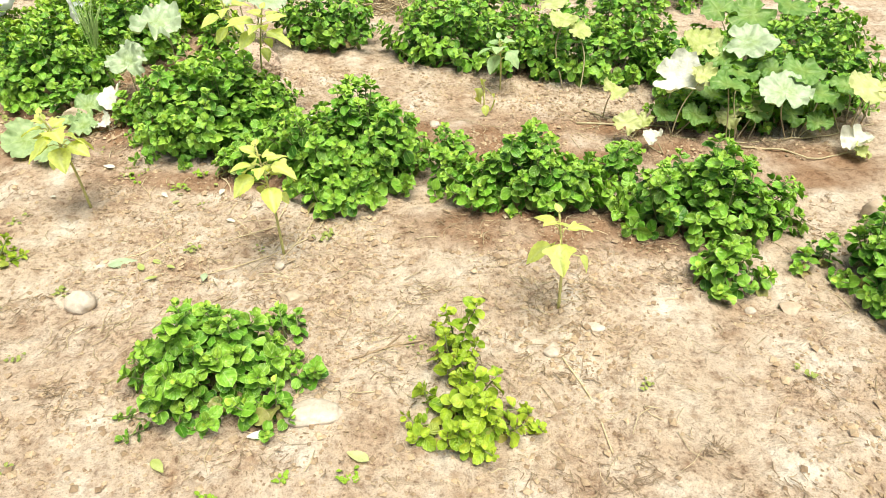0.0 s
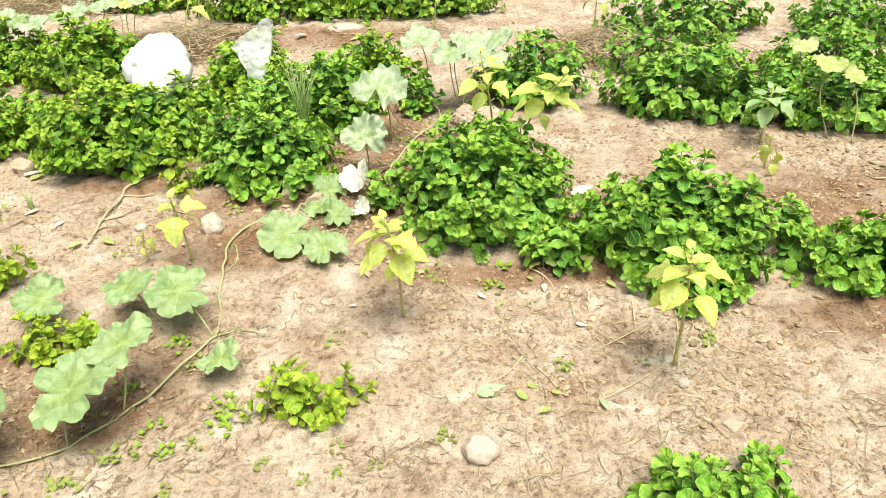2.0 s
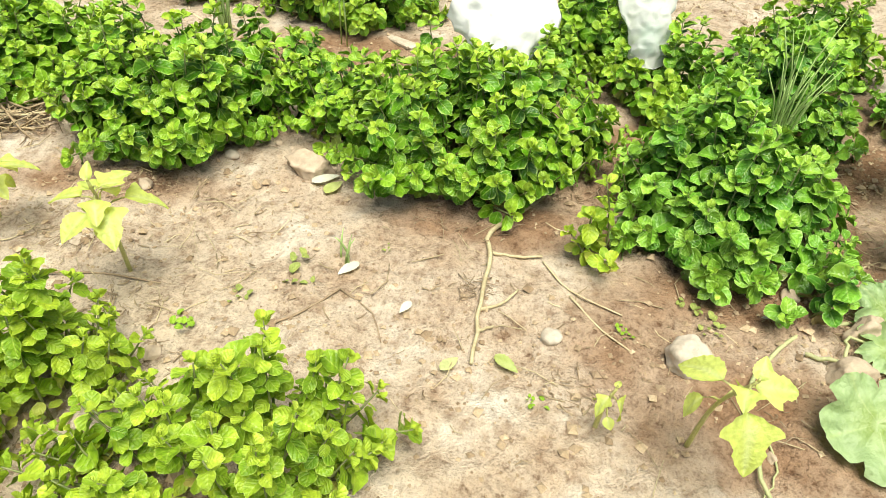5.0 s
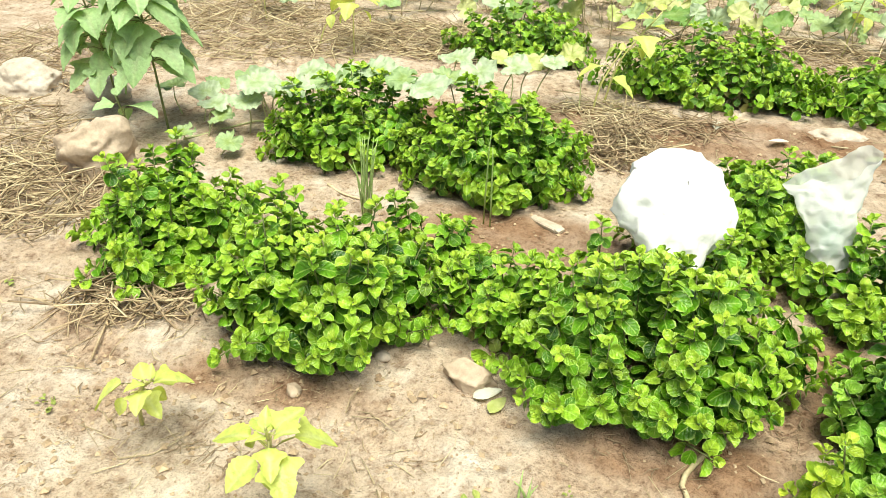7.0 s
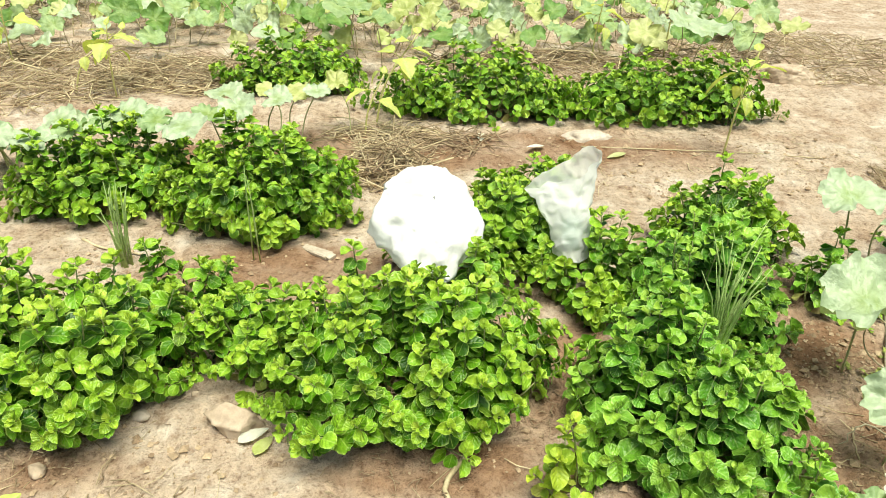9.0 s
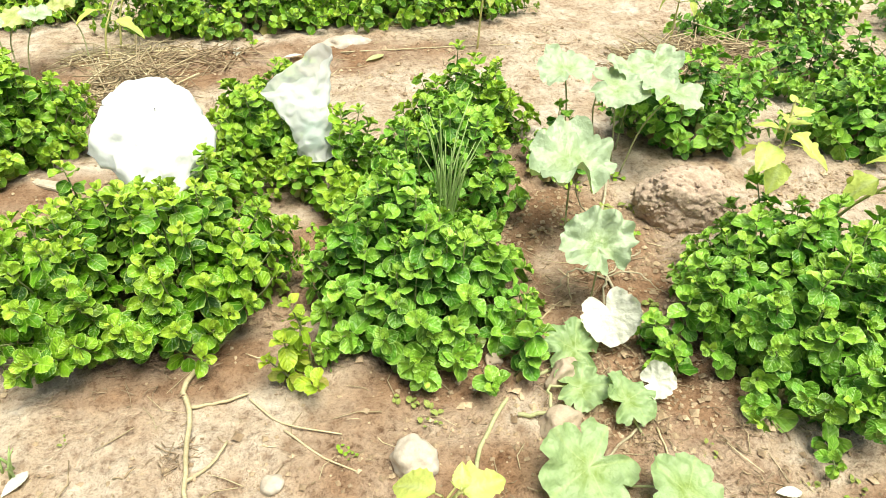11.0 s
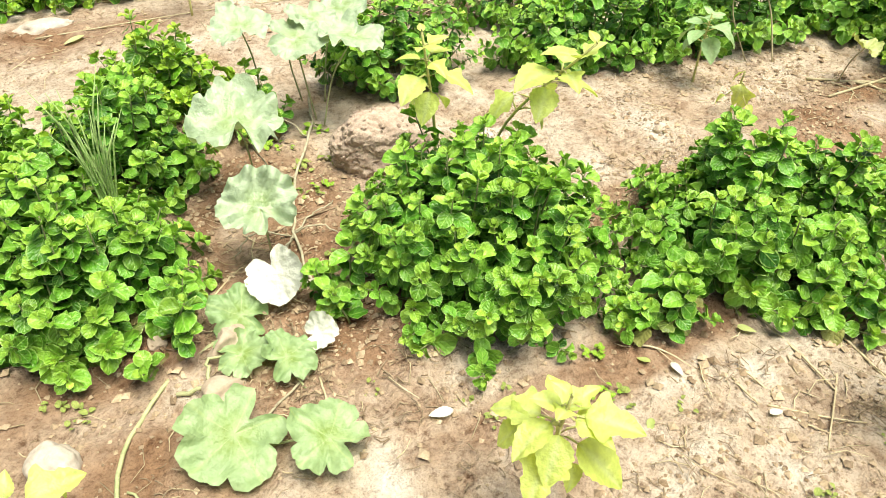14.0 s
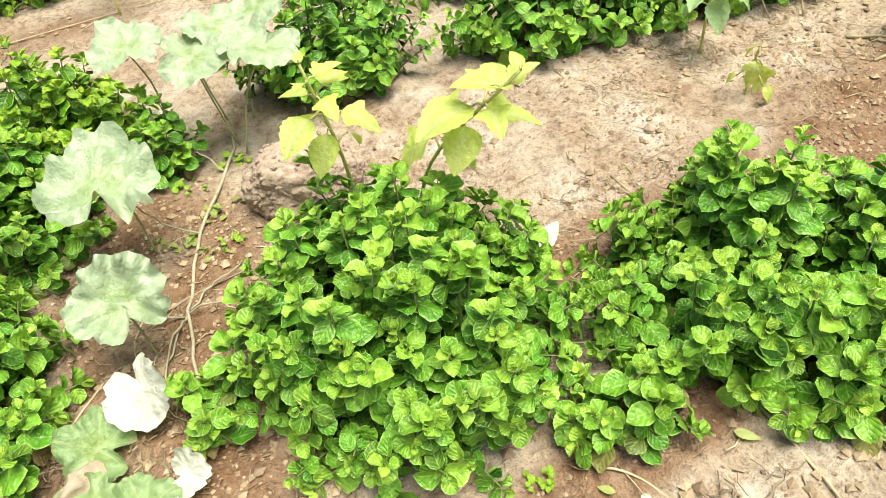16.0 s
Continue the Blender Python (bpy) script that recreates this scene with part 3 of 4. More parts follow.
gourd_vine([[(-0.54, 3.72, .05), (-0.60, 3.55), (-0.80, 3.2), (-0.91, 2.94), (-0.95, 2.69), (-1.0, 2.5), (-1.11, 2.38), (-1.3, 2.3)],
            [(-0.91, 2.94), (-1.0, 2.8), (-1.08, 2.7)], [(-0.92, 2.93), (-1.03, 2.95, .04), (-1.1, 2.9, .01)], [(-0.92, 2.92), (-0.98, 2.84, .03), (-1.02, 2.7)], [(-0.92, 2.93), (-0.84, 2.9, .03), (-0.78, 2.84)],
            [(-0.90, 2.95), (-0.82, 2.98, .02), (-0.74, 3.03)], [(-0.8, 3.2), (-0.88, 3.22, .08), (-0.95, 3.2, .24)], [(-0.66, 3.45), (-0.7, 3.52, .05), (-0.76, 3.6, .01)],
            [(-1.17, 2.64), (-1.40, 2.54), (-1.54, 2.34), (-1.53, 2.09), (-1.47, 1.79), (-1.49, 1.70), (-1.65, 1.42), (-1.82, 1.26), (-2.02, 1.20), (-2.28, 1.1)],
            [(-1.38, 2.5), (-1.31, 2.47, .02), (-1.28, 2.53, .03), (-1.2, 2.53, .01)],
            [(-0.95, 2.69), (-0.88, 2.66), (-0.8, 2.7)], [(-1.53, 2.3), (-1.5, 2.2), (-1.54, 2.1)],
            [(-1.5, 1.75), (-1.38, 1.78), (-1.3, 1.74)]],
           [(-1.30, 2.28, .06, .25, "g"), (-1.13, 2.16, .07, .19, "g"), (-1.05, 2.68, .10, .17, "w", .15, 40), (-1.17, 2.63, .05, .17, "g", .2),
            (-1.21, 2.51, .04, .15, "g", .25), (-1.12, 2.44, .05, .15, "g", .25), (-1.02, 2.47, .05, .10, "w", .3), (-1.02, 2.85, .20, .22, "p", .55, 40), (-0.97, 3.17, .29, .30, "p", .5, 16),
            (-0.77, 3.68, .36, .23, "p"), (-0.62, 3.56, .33, .23, "p"), (-0.43, 3.48, .33, .25, "p"), (-0.36, 3.74, .34, .22, "p"), (-0.52, 3.66, .36, .2, "p"),
            (-2.04, 1.25, .18, .30, "g"), (-1.75, 1.34, .18, .28, "g"), (-1.64, 1.49, .22, .22, "g"), (-1.59, 1.83, .14, .24, "g"), (-1.79, 1.87, .14, .2, "g"),
            (-2.07, 1.83, .12, .19, "g", .2), (-1.39, 1.55, .08, .15, "g", .3), (-2.51, 1.68, .17, .17, "g"), (-2.49, 1.32, .15, .2, "g"), (-2.35, 1.16, .15, .2, "g"), (-2.19, 1.16, .12, .2, "p")],
           "sprawling gourd vine with broad pale green leaves over bare soil", woody=8)
gourd_vine([[(-4.3, 4.2), (-4.0, 4.5), (-3.5, 4.6), (-2.9, 4.75), (-2.5, 4.9)]],
           [(-3.99, 4.37, 0.25, 0.18, "p"), (-3.72, 4.22, 0.30, 0.18, "p"), (-3.60, 4.28, 0.32, 0.16, "g"), (-3.45, 4.47, 0.32, 0.18, "p"), (-3.18, 4.30, 0.33, 0.22, "p"),
            (-3.3, 4.40, 0.32, 0.16, "g"), (-3.0, 4.52, 0.33, 0.18, "p"), (-2.86, 4.65, 0.32, 0.16, "p"), (-2.80, 4.90, 0.27, 0.18, "y"), (-2.64, 5.03, 0.27, 0.16, "y", .3), (-2.7, 4.82, 0.30, 0.14, "p"), (-2.95, 4.95, 0.26, 0.14, "y"),
            (-3.88, 4.73, 0.18, 0.19, "p"), (-4.02, 4.32, 0.17, 0.16, "p"), (-4.06, 4.52, 0.20, 0.19, "g"), (-4.2, 4.35, 0.12, 0.16, "p"), (-3.25, 5.25, 0.14, 0.21, "p"), (-4.25, 4.15, 0.06, 0.13, "g"), (-4.1, 4.6, 0.11, 0.16, "g"), (-4.3, 4.45, 0.13, 0.16, "p"), (-4.15, 4.3, 0.09, 0.14, "g"), (-3.75, 4.75, 0.17, 0.16, "p"), (-4.35, 4.65, 0.09, 0.14, "g"), (-4.5, 4.5, 0.13, 0.16, "g"), (-3.95, 4.5, 0.17, 0.16, "p"), (-4.0, 4.1, 0.07, 0.13, "g"), (-3.6, 4.6, 0.23, 0.16, "g"), (-3.4, 4.62, 0.25, 0.16, "p"), (-3.15, 4.6, 0.27, 0.16, "g")],
           "gourd vine with pale silvery leaves lying over herb bushes")
gourd_vine([[(1.45, 2.75), (1.75, 2.58), (2.05, 2.53), (2.32, 2.55), (2.56, 2.62), (2.8, 2.75)], [(2.05, 2.5), (2.23, 2.43), (2.36, 2.36), (2.58, 2.45)],
            [(1.35, 2.85), (1.5, 2.7), (1.55, 2.55), (1.66, 2.4)], [(2.6, 2.6), (2.72, 2.75, .1), (2.75, 2.85, .22)], [(1.4, 2.8), (1.42, 2.68), (1.3, 2.62)]],
           [(1.75, 2.68, .25, .27, "w", .3), (1.86, 2.64, .28, .16, "y", .3), (2.12, 2.88, .36, .28, "p"), (1.91, 2.92, .33, .22, "y", .3), (2.22, 2.55, .25, .26, "p"), (1.95, 2.55, .28, .2, "d"), (2.05, 2.72, .28, .2, "d"), (2.33, 2.69, .3, .22, "d"),
            (2.55, 2.42, .08, .15, "w", .5), (2.56, 2.36, .05, .1, "y", .4), (1.25, 3.23, .34, .17, "y"), (1.2, 3.47, .34, .17, "y"), (2.27, 3.3, .36, .26, "d"), (2.1, 3.35, .36, .22, "d"), (2.59, 2.55, .28, .22, "y"), (1.5, 2.5, .1, .14, "y", .3), (1.62, 2.42, .07, .1, "w", .4),
            (1.46, 2.72, .16, .14, "y", .4), (2.42, 2.62, .22, .18, "d"), (1.95, 2.7, .16, .18, "d"), (2.15, 2.62, .15, .15, "y", .4), (1.32, 3.15, .3, .14, "y"), (2.5, 3.4, .38, .24, "d"), (1.7, 2.62, .1, .14, "d", .3), (1.85, 2.58, .12, .16, "d", .3), (2.02, 2.6, .1, .15, "y", .4), (2.12, 2.58, .14, .16, "d", .3), (2.3, 2.6, .12, .16, "d", .3), (2.42, 2.55, .1, .14, "d", .4), (2.5, 2.68, .16, .18, "d", .2), (1.8, 2.74, .2, .17, "d", .2), (2.6, 2.75, .2, .18, "d", .2), (2.7, 2.68, .22, .18, "y", .3), (2.25, 2.78, .26, .18, "d", .2), (1.6, 2.58, .07, .12, "y", .4), (2.0, 2.86, .3, .18, "d", .2)],
           "tangled gourd vine with whitish and yellowing leaves", DRY_VINE)
gourd_vine([[(-5.6, 6.3), (-4.8, 6.6), (-4.0, 6.5), (-3.2, 6.8), (-2.4, 6.5), (-1.6, 6.9), (-0.8, 6.6)]],
           [(-6.2 + 6.6 * ((i * 0.618) % 1), 6.25 + 1.9 * ((i * 0.377) % 1), 0.08 + 0.24 * ((i * 0.733) % 1), 0.12 + 0.12 * ((i * 0.29) % 1), "gydygdp"[i % 7], 0.15 + 0.2 * ((i * 0.53) % 1), 10 + 55 * ((i * 0.81) % 1)) for i in range(290)]
           + [(-2.74, 6.4, .34, .28, "g"), (-2.49, 5.95, .36, .26, "g"), (-2.62, 6.1, .42, .24, "g"), (-0.58, 5.6, .42, .26, "p"), (-0.62, 5.95, .4, .24, "p"), (-4.7, 6.1, .2, .24, "p"), (-3.2, 6.2, .2, .2, "p")],
           "bank of yellowing gourd leaves at the back of the plot", DRY_VINE)


# ---- yellow-green seedlings ----
def ovate_leaf(length, width, rng, droop=0.3, lobes=False):
    """A pointed, toothed leaf along +y, folded along its midrib, its tip hanging."""
    s = Shape()
    rows, cols = 14, (-1, -0.66, -0.33, 0, 0.33, 0.66, 1)
    verts, tone = [], []
    bend = rng.uniform(-0.12, 0.12)
    for i in range(rows + 1):
        t = i / rows
        w = 0.5 * width * (math.sin(math.pi * t ** 0.72) ** 0.85 + 0.03) * (1.0 if i % 2 else 0.9)
        if lobes:
            w *= 1 + 0.45 * math.exp(-((t - 0.3) / 0.1) ** 2) - 0.25 * math.exp(-((t - 0.52) / 0.12) ** 2)
        for c in cols:
            z = 0.28 * abs(c) * w - droop * length * t * t + 0.05 * length * t + 0.02 * length * math.sin(5 * t + c * 4)
            verts.append((c * w + bend * length * t * t, t * length, z))
            tone.append((0.8 if c == 0 else 0.0, 0, 0, 1))
    n = len(cols)
    s.add(verts, [(i * n + k, i * n + k + 1, (i + 1) * n + k + 1, (i + 1) * n + k) for i in range(rows) for k in range(n - 1)], 0, tone)
    return s


def seedling(x, y, top, n, size, material_leaf=SEEDLING_LEAF, label="spindly pale yellow-green seedling with lobed leaves", stem=SEEDLING_STEM, droop=0.0, span=0.4, lobing=0.36):
    """A young plant: a thin stem that leans to top (dx, dy, height), lobed leaves on short petioles at and under its tip."""
    rng = random.Random(f"{x:.2f} {y:.2f} seedling")
    plant = thing("seedling", x, y, label, "young plant", "seedlings")
    z0 = relief(x, y) - 0.01
    line = spline([(0, 0, z0), (top[0] * 0.25, top[1] * 0.25, top[2] * 0.5), (top[0], top[1], top[2])], 6)
    s = Shape()
    tube(s, line, [0.006 - 0.003 * i / len(line) for i in range(len(line))], 6)
    part("stem", s.mesh("seedling_stem", stem), plant)
    for k in range(n):
        f = k / max(1, n - 1)                 # 0 at the tip, 1 for the oldest leaf
        low = span <= 0.5 and n > 4 and k >= n - 2
        at = line[int((0.6 if low else 1 - span * 0.9 * f) * (len(line) - 1))]
        turn = k * 137 + rng.uniform(-20, 20)
        grown = (0.45 + 0.65 * min(1, f * 2.2)) * rng.uniform(0.85, 1.15)
        reach = size * (0.02 + 0.52 * min(1, f * 1.6)) * rng.uniform(0.6, 1.2)
        tilt = 42 - 66 * min(1, f * 1.6) - 45 * droop + rng.uniform(-16, 12)
        m = Matrix.Translation(at) @ pose(0, 0, 0, 0, 0, turn) @ pose(0, reach, reach * (0.30 - droop), -45 if low else tilt, rng.uniform(-15, 15), 0)
        if low:
            s = ovate_leaf(size * 0.62, size * 0.5, rng, 0.4)
        else:
            s = ovate_leaf(size * grown, size * grown * rng.uniform(0.66, 0.84), rng, 0.3 + 0.5 * droop, lobing > 0.3 and k % 3 != 0)
        leaf = part("leaf", s.mesh("seedling_leaf", material_leaf), plant, m)
        s = Shape()
        back = m.inverted()
        tube(s, [back @ at, back @ (at + (m.translation - at) * 0.5 + Vector((0, 0, 0.006))), Vector((0, 0, -0.001))], [0.003, 0.0025, 0.002], 5)
        part("petiole", s.mesh("petiole", stem), leaf)
    return plant


seedling(-0.82, 1.83, (-.03, -.06, .45), 18, .085)
seedling(0.06, 1.54, (-.03, -.02, .48), 17, .082)
seedling(1.08, 1.28, (-.04, -.01, .41), 9, .098)
seedling(-3.05, 2.5, (.05, -.09, .36), 13, .085)
seedling(-3.5, 2.64, (.14, -.08, .26), 11, .075, SEEDLING_LEAF, "low yellow-green seedling with small rounded leaves")
seedling(-0.42, 2.92, (-.07, -.04, .57), 12, .09)
seedling(-0.32, 2.82, (.14, -.29, .60), 14, .105)
seedling(-1.68, 2.21, (.02, -.09, .34), 7, .09)
seedling(-1.87, 2.23, (.02, .0, .13), 5, .05, SEEDLING_LEAF, "small withering yellow seedling on bare soil", SEEDLING_STEM, .6)
seedling(0.83, 2.80, (-.01, -.02, .18), 5, .085, SEEDLING_LEAF, "wilted drooping yellow seedling on bare soil", SEEDLING_STEM, 1.2)
seedling(0.92, 3.08, (-.02, -.03, .29), 12, .09, OKRA_LEAF, "green seedling in front of a herb bush")
seedling(-0.7, 4.82, (.06, .02, .52), 6, .13)
seedling(-2.45, 5.15, (.22, .12, .46), 7, .13)
seedling(-2.5, 5.0, (.1, .1, .3), 3, .11)
seedling(-1.06, 6.3, (.03, 0, .42), 6, .14)
seedling(-3.95, 5.55, (.03, 0, .40), 7, .12)
seedling(-4.2, 5.6, (.3, 0.1, .34), 6, .12)
seedling(-4.73, 6.0, (.02, 0, .38), 5, .13)
seedling(-3.2, 6.75, (.02, .05, .5), 5, .14)
seedling(-0.5, 6.5, (.02, .02, .85), 6, .16)
seedling(0.4, 4.75, (0, 0, .35), 5, .12)
seedling(-4.42, 4.28, (-.05, .0, 1.0), 60, .15, OKRA_LEAF, "tall okra plant with large pointed green leaves", HERB_STEM, .15, .7)
seedling(-4.75, 4.4, (-.10, .0, .75), 42, .14, OKRA_LEAF, "tall okra plant with large pointed green leaves", HERB_STEM, .15, .7)
seedling(-4.5, 4.12, (-.02, -.02, .22), 5, .13, OKRA_LEAF, "small okra seedling beside a rock", HERB_STEM)


# ---- chive tufts ----
def chives(x, y, n, tall, spread):
    rng = random.Random(f"{x} {y} chives")
    tuft = thing("chive_tuft", x, y, "thin tuft of tubular chive leaves among herb bushes", "chives", "chive tufts")
    for _ in range(n):
        a, h = rng.uniform(0, 6.28), tall * rng.uniform(0.6, 1)
        d = Vector((math.cos(a), math.sin(a), 0)) * spread * rng.uniform(0.1, 1)
        o = Vector((rng.uniform(-.02, .02), rng.uniform(-.02, .02), relief(x, y) - 0.01))
        s = Shape()
        tube(s, [o, o + d * 0.2 + Vector((0, 0, h * .4)), o + d * 0.55 + Vector((0, 0, h * .78)), o + d + Vector((0, 0, h))], [.0030, .0034, .0026, .0008], 5)
        part("blade", s.mesh("chive_blade", CHIVE), tuft)


chives(-1.36, 3.2, 22, .54, .11)
chives(-3.28, 3.80, 14, .36, .06)
chives(-2.82, 3.84, 2, .48, .03)
chives(-2.52, 2.63, 5, .10, .04)


# ---- stones and clods ----
def stone(x, y, sx, sy, sz, turn=0, m=STONE, name="stone", label="pale rounded stone lying on dry soil", category="stone", sink=0.36, rough=0.24, fine=0.07):
    chips = random.Random(f"{x} {y} chips")
    cuts = [(Vector((chips.uniform(-1, 1), chips.uniform(-1, 1), chips.uniform(-.4, 1))).normalized(), chips.uniform(.62, .88)) for _ in range(9)] if m == TAN_STONE else []
    bm = bmesh.new()
    bmesh.ops.create_icosphere(bm, subdivisions=6 if fine == 0.065 else 5 if max(sx, sy) > 0.12 else 4 if max(sx, sy) > .04 else 3, radius=1)
    for v in bm.verts:
        p = v.co + Vector((x * 7, y * 7, 0))
        k = 1 + rough * noise.noise(p * 1.1) + rough * 0.6 * noise.noise(p * 2.3) + fine * noise.noise(p * 6) + fine * 0.6 * noise.noise(p * 14) + (fine * 0.45 * noise.noise(p * 29) if fine == 0.065 else 0)
        for n, d in cuts:
            over = v.co.dot(n) - d
            if over > 0:
                v.co -= n * over
        v.co = Vector((v.co.x * sx, v.co.y * sy, v.co.z * sz)) * k
    me = bpy.data.meshes.new(name)
    bm.to_mesh(me)
    bm.free()
    me.materials.append(m)
    me.polygons.foreach_set("use_smooth", [True] * len(me.polygons))
    ob = tagged(new(name, me), label, category, "stones on the soil" if name == "stone" else "")
    ob.matrix_basis = pose(x, y, relief(x, y) + sz * (1 - 2 * sink), 0, 0, turn)


stone(-1.65, 2.43, .05, .055, .05, 20)
stone(-0.58, 1.22, .050, .043, .044, 10)
stone(-4.47, 3.84, .17, .13, .16, 15, TAN_STONE, "stone", "large tan boulder beside straw and weeds", "stone", .25, .34, .06)
stone(-2.72, 2.99, .085, .055, .055, -20, TAN_STONE, "stone", "flat tan stone beside a herb bush")
stone(-2.48, 1.58, .06, .05, .05, 30, TAN_STONE)
stone(-1.29, 2.44, .065, .05, .045, 10, TAN_STONE)
stone(-1.22, 2.58, .06, .045, .05, 40, TAN_STONE)
stone(0.32, 0.77, .085, .05, .03, 5)
stone(0.15, 1.28, .05, .04, .025, 0, TAN_STONE)
stone(1.9, 1.33, .045, .035, .02, 0, TAN_STONE)
stone(1.2, 1.2, .03, .022, .015, 0)
stone(2.46, 1.86, .1, .09, .09, 0, TAN_STONE)
stone(-5.4, 4.55, .2, .14, .12, 0)
stone(-4.93, 4.56, .12, .09, .08, 0)
stone(0.17, 6.06, .2, .12, .1, 0, TAN_STONE)
stone(-2.4, 1.36, .1, .07, .03, 10)
stone(-3.17, 2.84, .025, .022, .02, 0, TAN_STONE)
stone(-1.35, 5.02, .12, .06, .035, 5, STONE, "stone", "flat whitish stone at the foot of a bush")
stone(-0.49, 3.2, .165, .12, .12, -15, CLOD, "soil_clod", "large crumbly mound of dry soil", "soil clod", .25, .2, .065)
clod = bpy.data.objects["soil_clod"]


def lump_mesh(seed):
    bm = bmesh.new()
    bmesh.ops.create_icosphere(bm, subdivisions=2, radius=1)
    for v in bm.verts:
        v.co *= 1 + 0.4 * noise.noise(v.co * 1.4 + Vector((seed * 5, 0, 0))) + 0.2 * noise.noise(v.co * 3.1)
    me = bpy.data.meshes.new("lump")
    bm.to_mesh(me)
    bm.free()
    me.materials.append(CLOD)
    return me


LUMPS = [lump_mesh(k) for k in range(4)]
rng = random.Random(41)
for k in range(240):
    shell = clod.data.vertices[rng.randrange(len(clod.data.vertices))].co
    size = rng.uniform(.003, .010)
    if shell.z > -0.07:
        part("lump", LUMPS[k % 4], clod, Matrix.Translation(shell) @ pose(0, 0, 0, rng.uniform(0, 90), 0, rng.uniform(0, 360)) @ Matrix.Diagonal((size, size * rng.uniform(.6, 1), size * .7, 1)))
for k in range(26):
    r = random.Random(k * 17 + 3)
    sz = r.uniform(.012, .028)
    stone(r.uniform(-3.4, 2.4), r.uniform(0.7, 3.2), sz, sz * r.uniform(.7, 1), sz * .7, r.uniform(0, 90), STONE if k % 2 else TAN_STONE, "stone", "small pebble on dry soil", "pebble")


# ---- plastic bags ----
def crumpled(rings, around, shape_at, rng, amount):
    s = Shape()
    verts = []
    for i in range(rings):
        for k in range(around):
            p = Vector(shape_at(i / (rings - 1), 2 * math.pi * k / around))
            n = noise.noise_vector(p * 11) * 0.7 + noise.noise_vector(p * 24) * 0.6 + noise.noise_vector(p * 50) * 0.3
            verts.append(p + n * amount)
    faces = [(i * around + k, i * around + (k + 1) % around, (i + 1) * around + (k + 1) % around, (i + 1) * around + k) for i in range(rings - 1) for k in range(around)]
    s.add(verts, faces)
    return s


def white_bag():
    bag = thing("plastic_bag", -2.2, 3.63, "stuffed white plastic bag lying on a herb bush", "plastic bag", z=0.18)
    rng = random.Random(5)

    def body(t, a):
        lat = math.pi * (t - 0.5)
        edge = (a / (2 * math.pi) * 7 + 0.35) % 1 - 0.5
        corner = 0.93 / math.cos(edge * 2 * math.pi / 7) + 0.05 * math.cos(3 * a + 1)
        front = max(0.0, -math.sin(a))
        ring = math.cos(lat) ** 0.7
        return (0.19 * corner * ring * math.cos(a) * (1 - 0.3 * front) + 0.02 * front, 0.18 * corner * ring * math.sin(a) * (1 + 0.25 * front),
                0.10 + 0.085 * math.sin(lat) + 0.45 * 0.19 * ring * math.sin(a))
    part("body", crumpled(34, 84, body, rng, 0.024).mesh("bag_body", WHITE_BAG), bag)

    def tail(t, a):
        return 0.02 + (0.09 - 0.06 * t) * math.cos(a), -0.12 - 0.1 * t + 0.02 * math.sin(a), 0.08 - 0.09 * t + 0.03 * math.sin(a)
    part("tail", crumpled(10, 24, tail, rng, 0.02).mesh("bag_tail", WHITE_BAG), bag)


def milky_bag():
    bag = thing("plastic_bag", -1.73, 3.77, "translucent plastic bag holding picked greens", "plastic bag", z=0.08)
    rng = random.Random(8)

    def body(t, a):
        k = t ** 1.5
        c, q = math.cos(a), math.sin(a)
        low, mouth = Vector((0.055, -0.05, 0.02)), Vector((0.01, 0.08, 0.285))
        along = Vector((0.055, 0.01, 0)).lerp(Vector((0.13, 0.0, 0.06)), k)
        thick = Vector((-0.01, 0.05, 0)).lerp(Vector((0.015, 0.045, 0.05)) * (0.15 + 0.45 * (c + 1)), k)
        return low.lerp(mouth, t) + along * c + thick * q
    part("film", crumpled(36, 80, body, rng, 0.021).mesh("bag_film", CLEAR_BAG), bag)

    def base(t, a):
        return 0.055 + t * (0.055 * math.cos(a) - 0.01 * math.sin(a)), -0.05 + t * (0.01 * math.cos(a) + 0.05 * math.sin(a)), 0.02 - 0.008 * (1 - t)
    part("bottom", crumpled(6, 40, base, rng, 0.008).mesh("bag_bottom", CLEAR_BAG), bag)

    def fill(t, a):
        lat = math.pi * (t - 0.5)
        return 0.046 + 0.036 * math.cos(lat) * math.cos(a), -0.026 + 0.022 * math.cos(lat) * math.sin(a) + 0.03 * math.sin(lat), 0.09 + 0.055 * math.sin(lat)
    part("picked_bunch", crumpled(18, 30, fill, rng, 0.012).mesh("bag_fill", GREEN_FILL), bag, None, "bunched dark green picked leaves")


white_bag()
milky_bag()


# ---- fallen leaves, sticks ----
def fallen_leaf(x, y, size, m, label, crumple=0.1):
    rng = random.Random(f"{x} {y} fallen")
    s = ovate_leaf(size, size * 0.55, rng, 0.04 + crumple * 0.5)
    s.v = [(p[0] * 0.9, p[1], p[2] * 0.6) for p in s.v]
    ob = tagged(new("fallen_leaf", s.mesh("fallen_leaf", m)), label, "leaf", "fallen leaves")
    ob.matrix_basis = pose(x, y, relief(x, y) + 0.012, rng.uniform(-8, 8), rng.uniform(-8, 8), rng.uniform(0, 360))


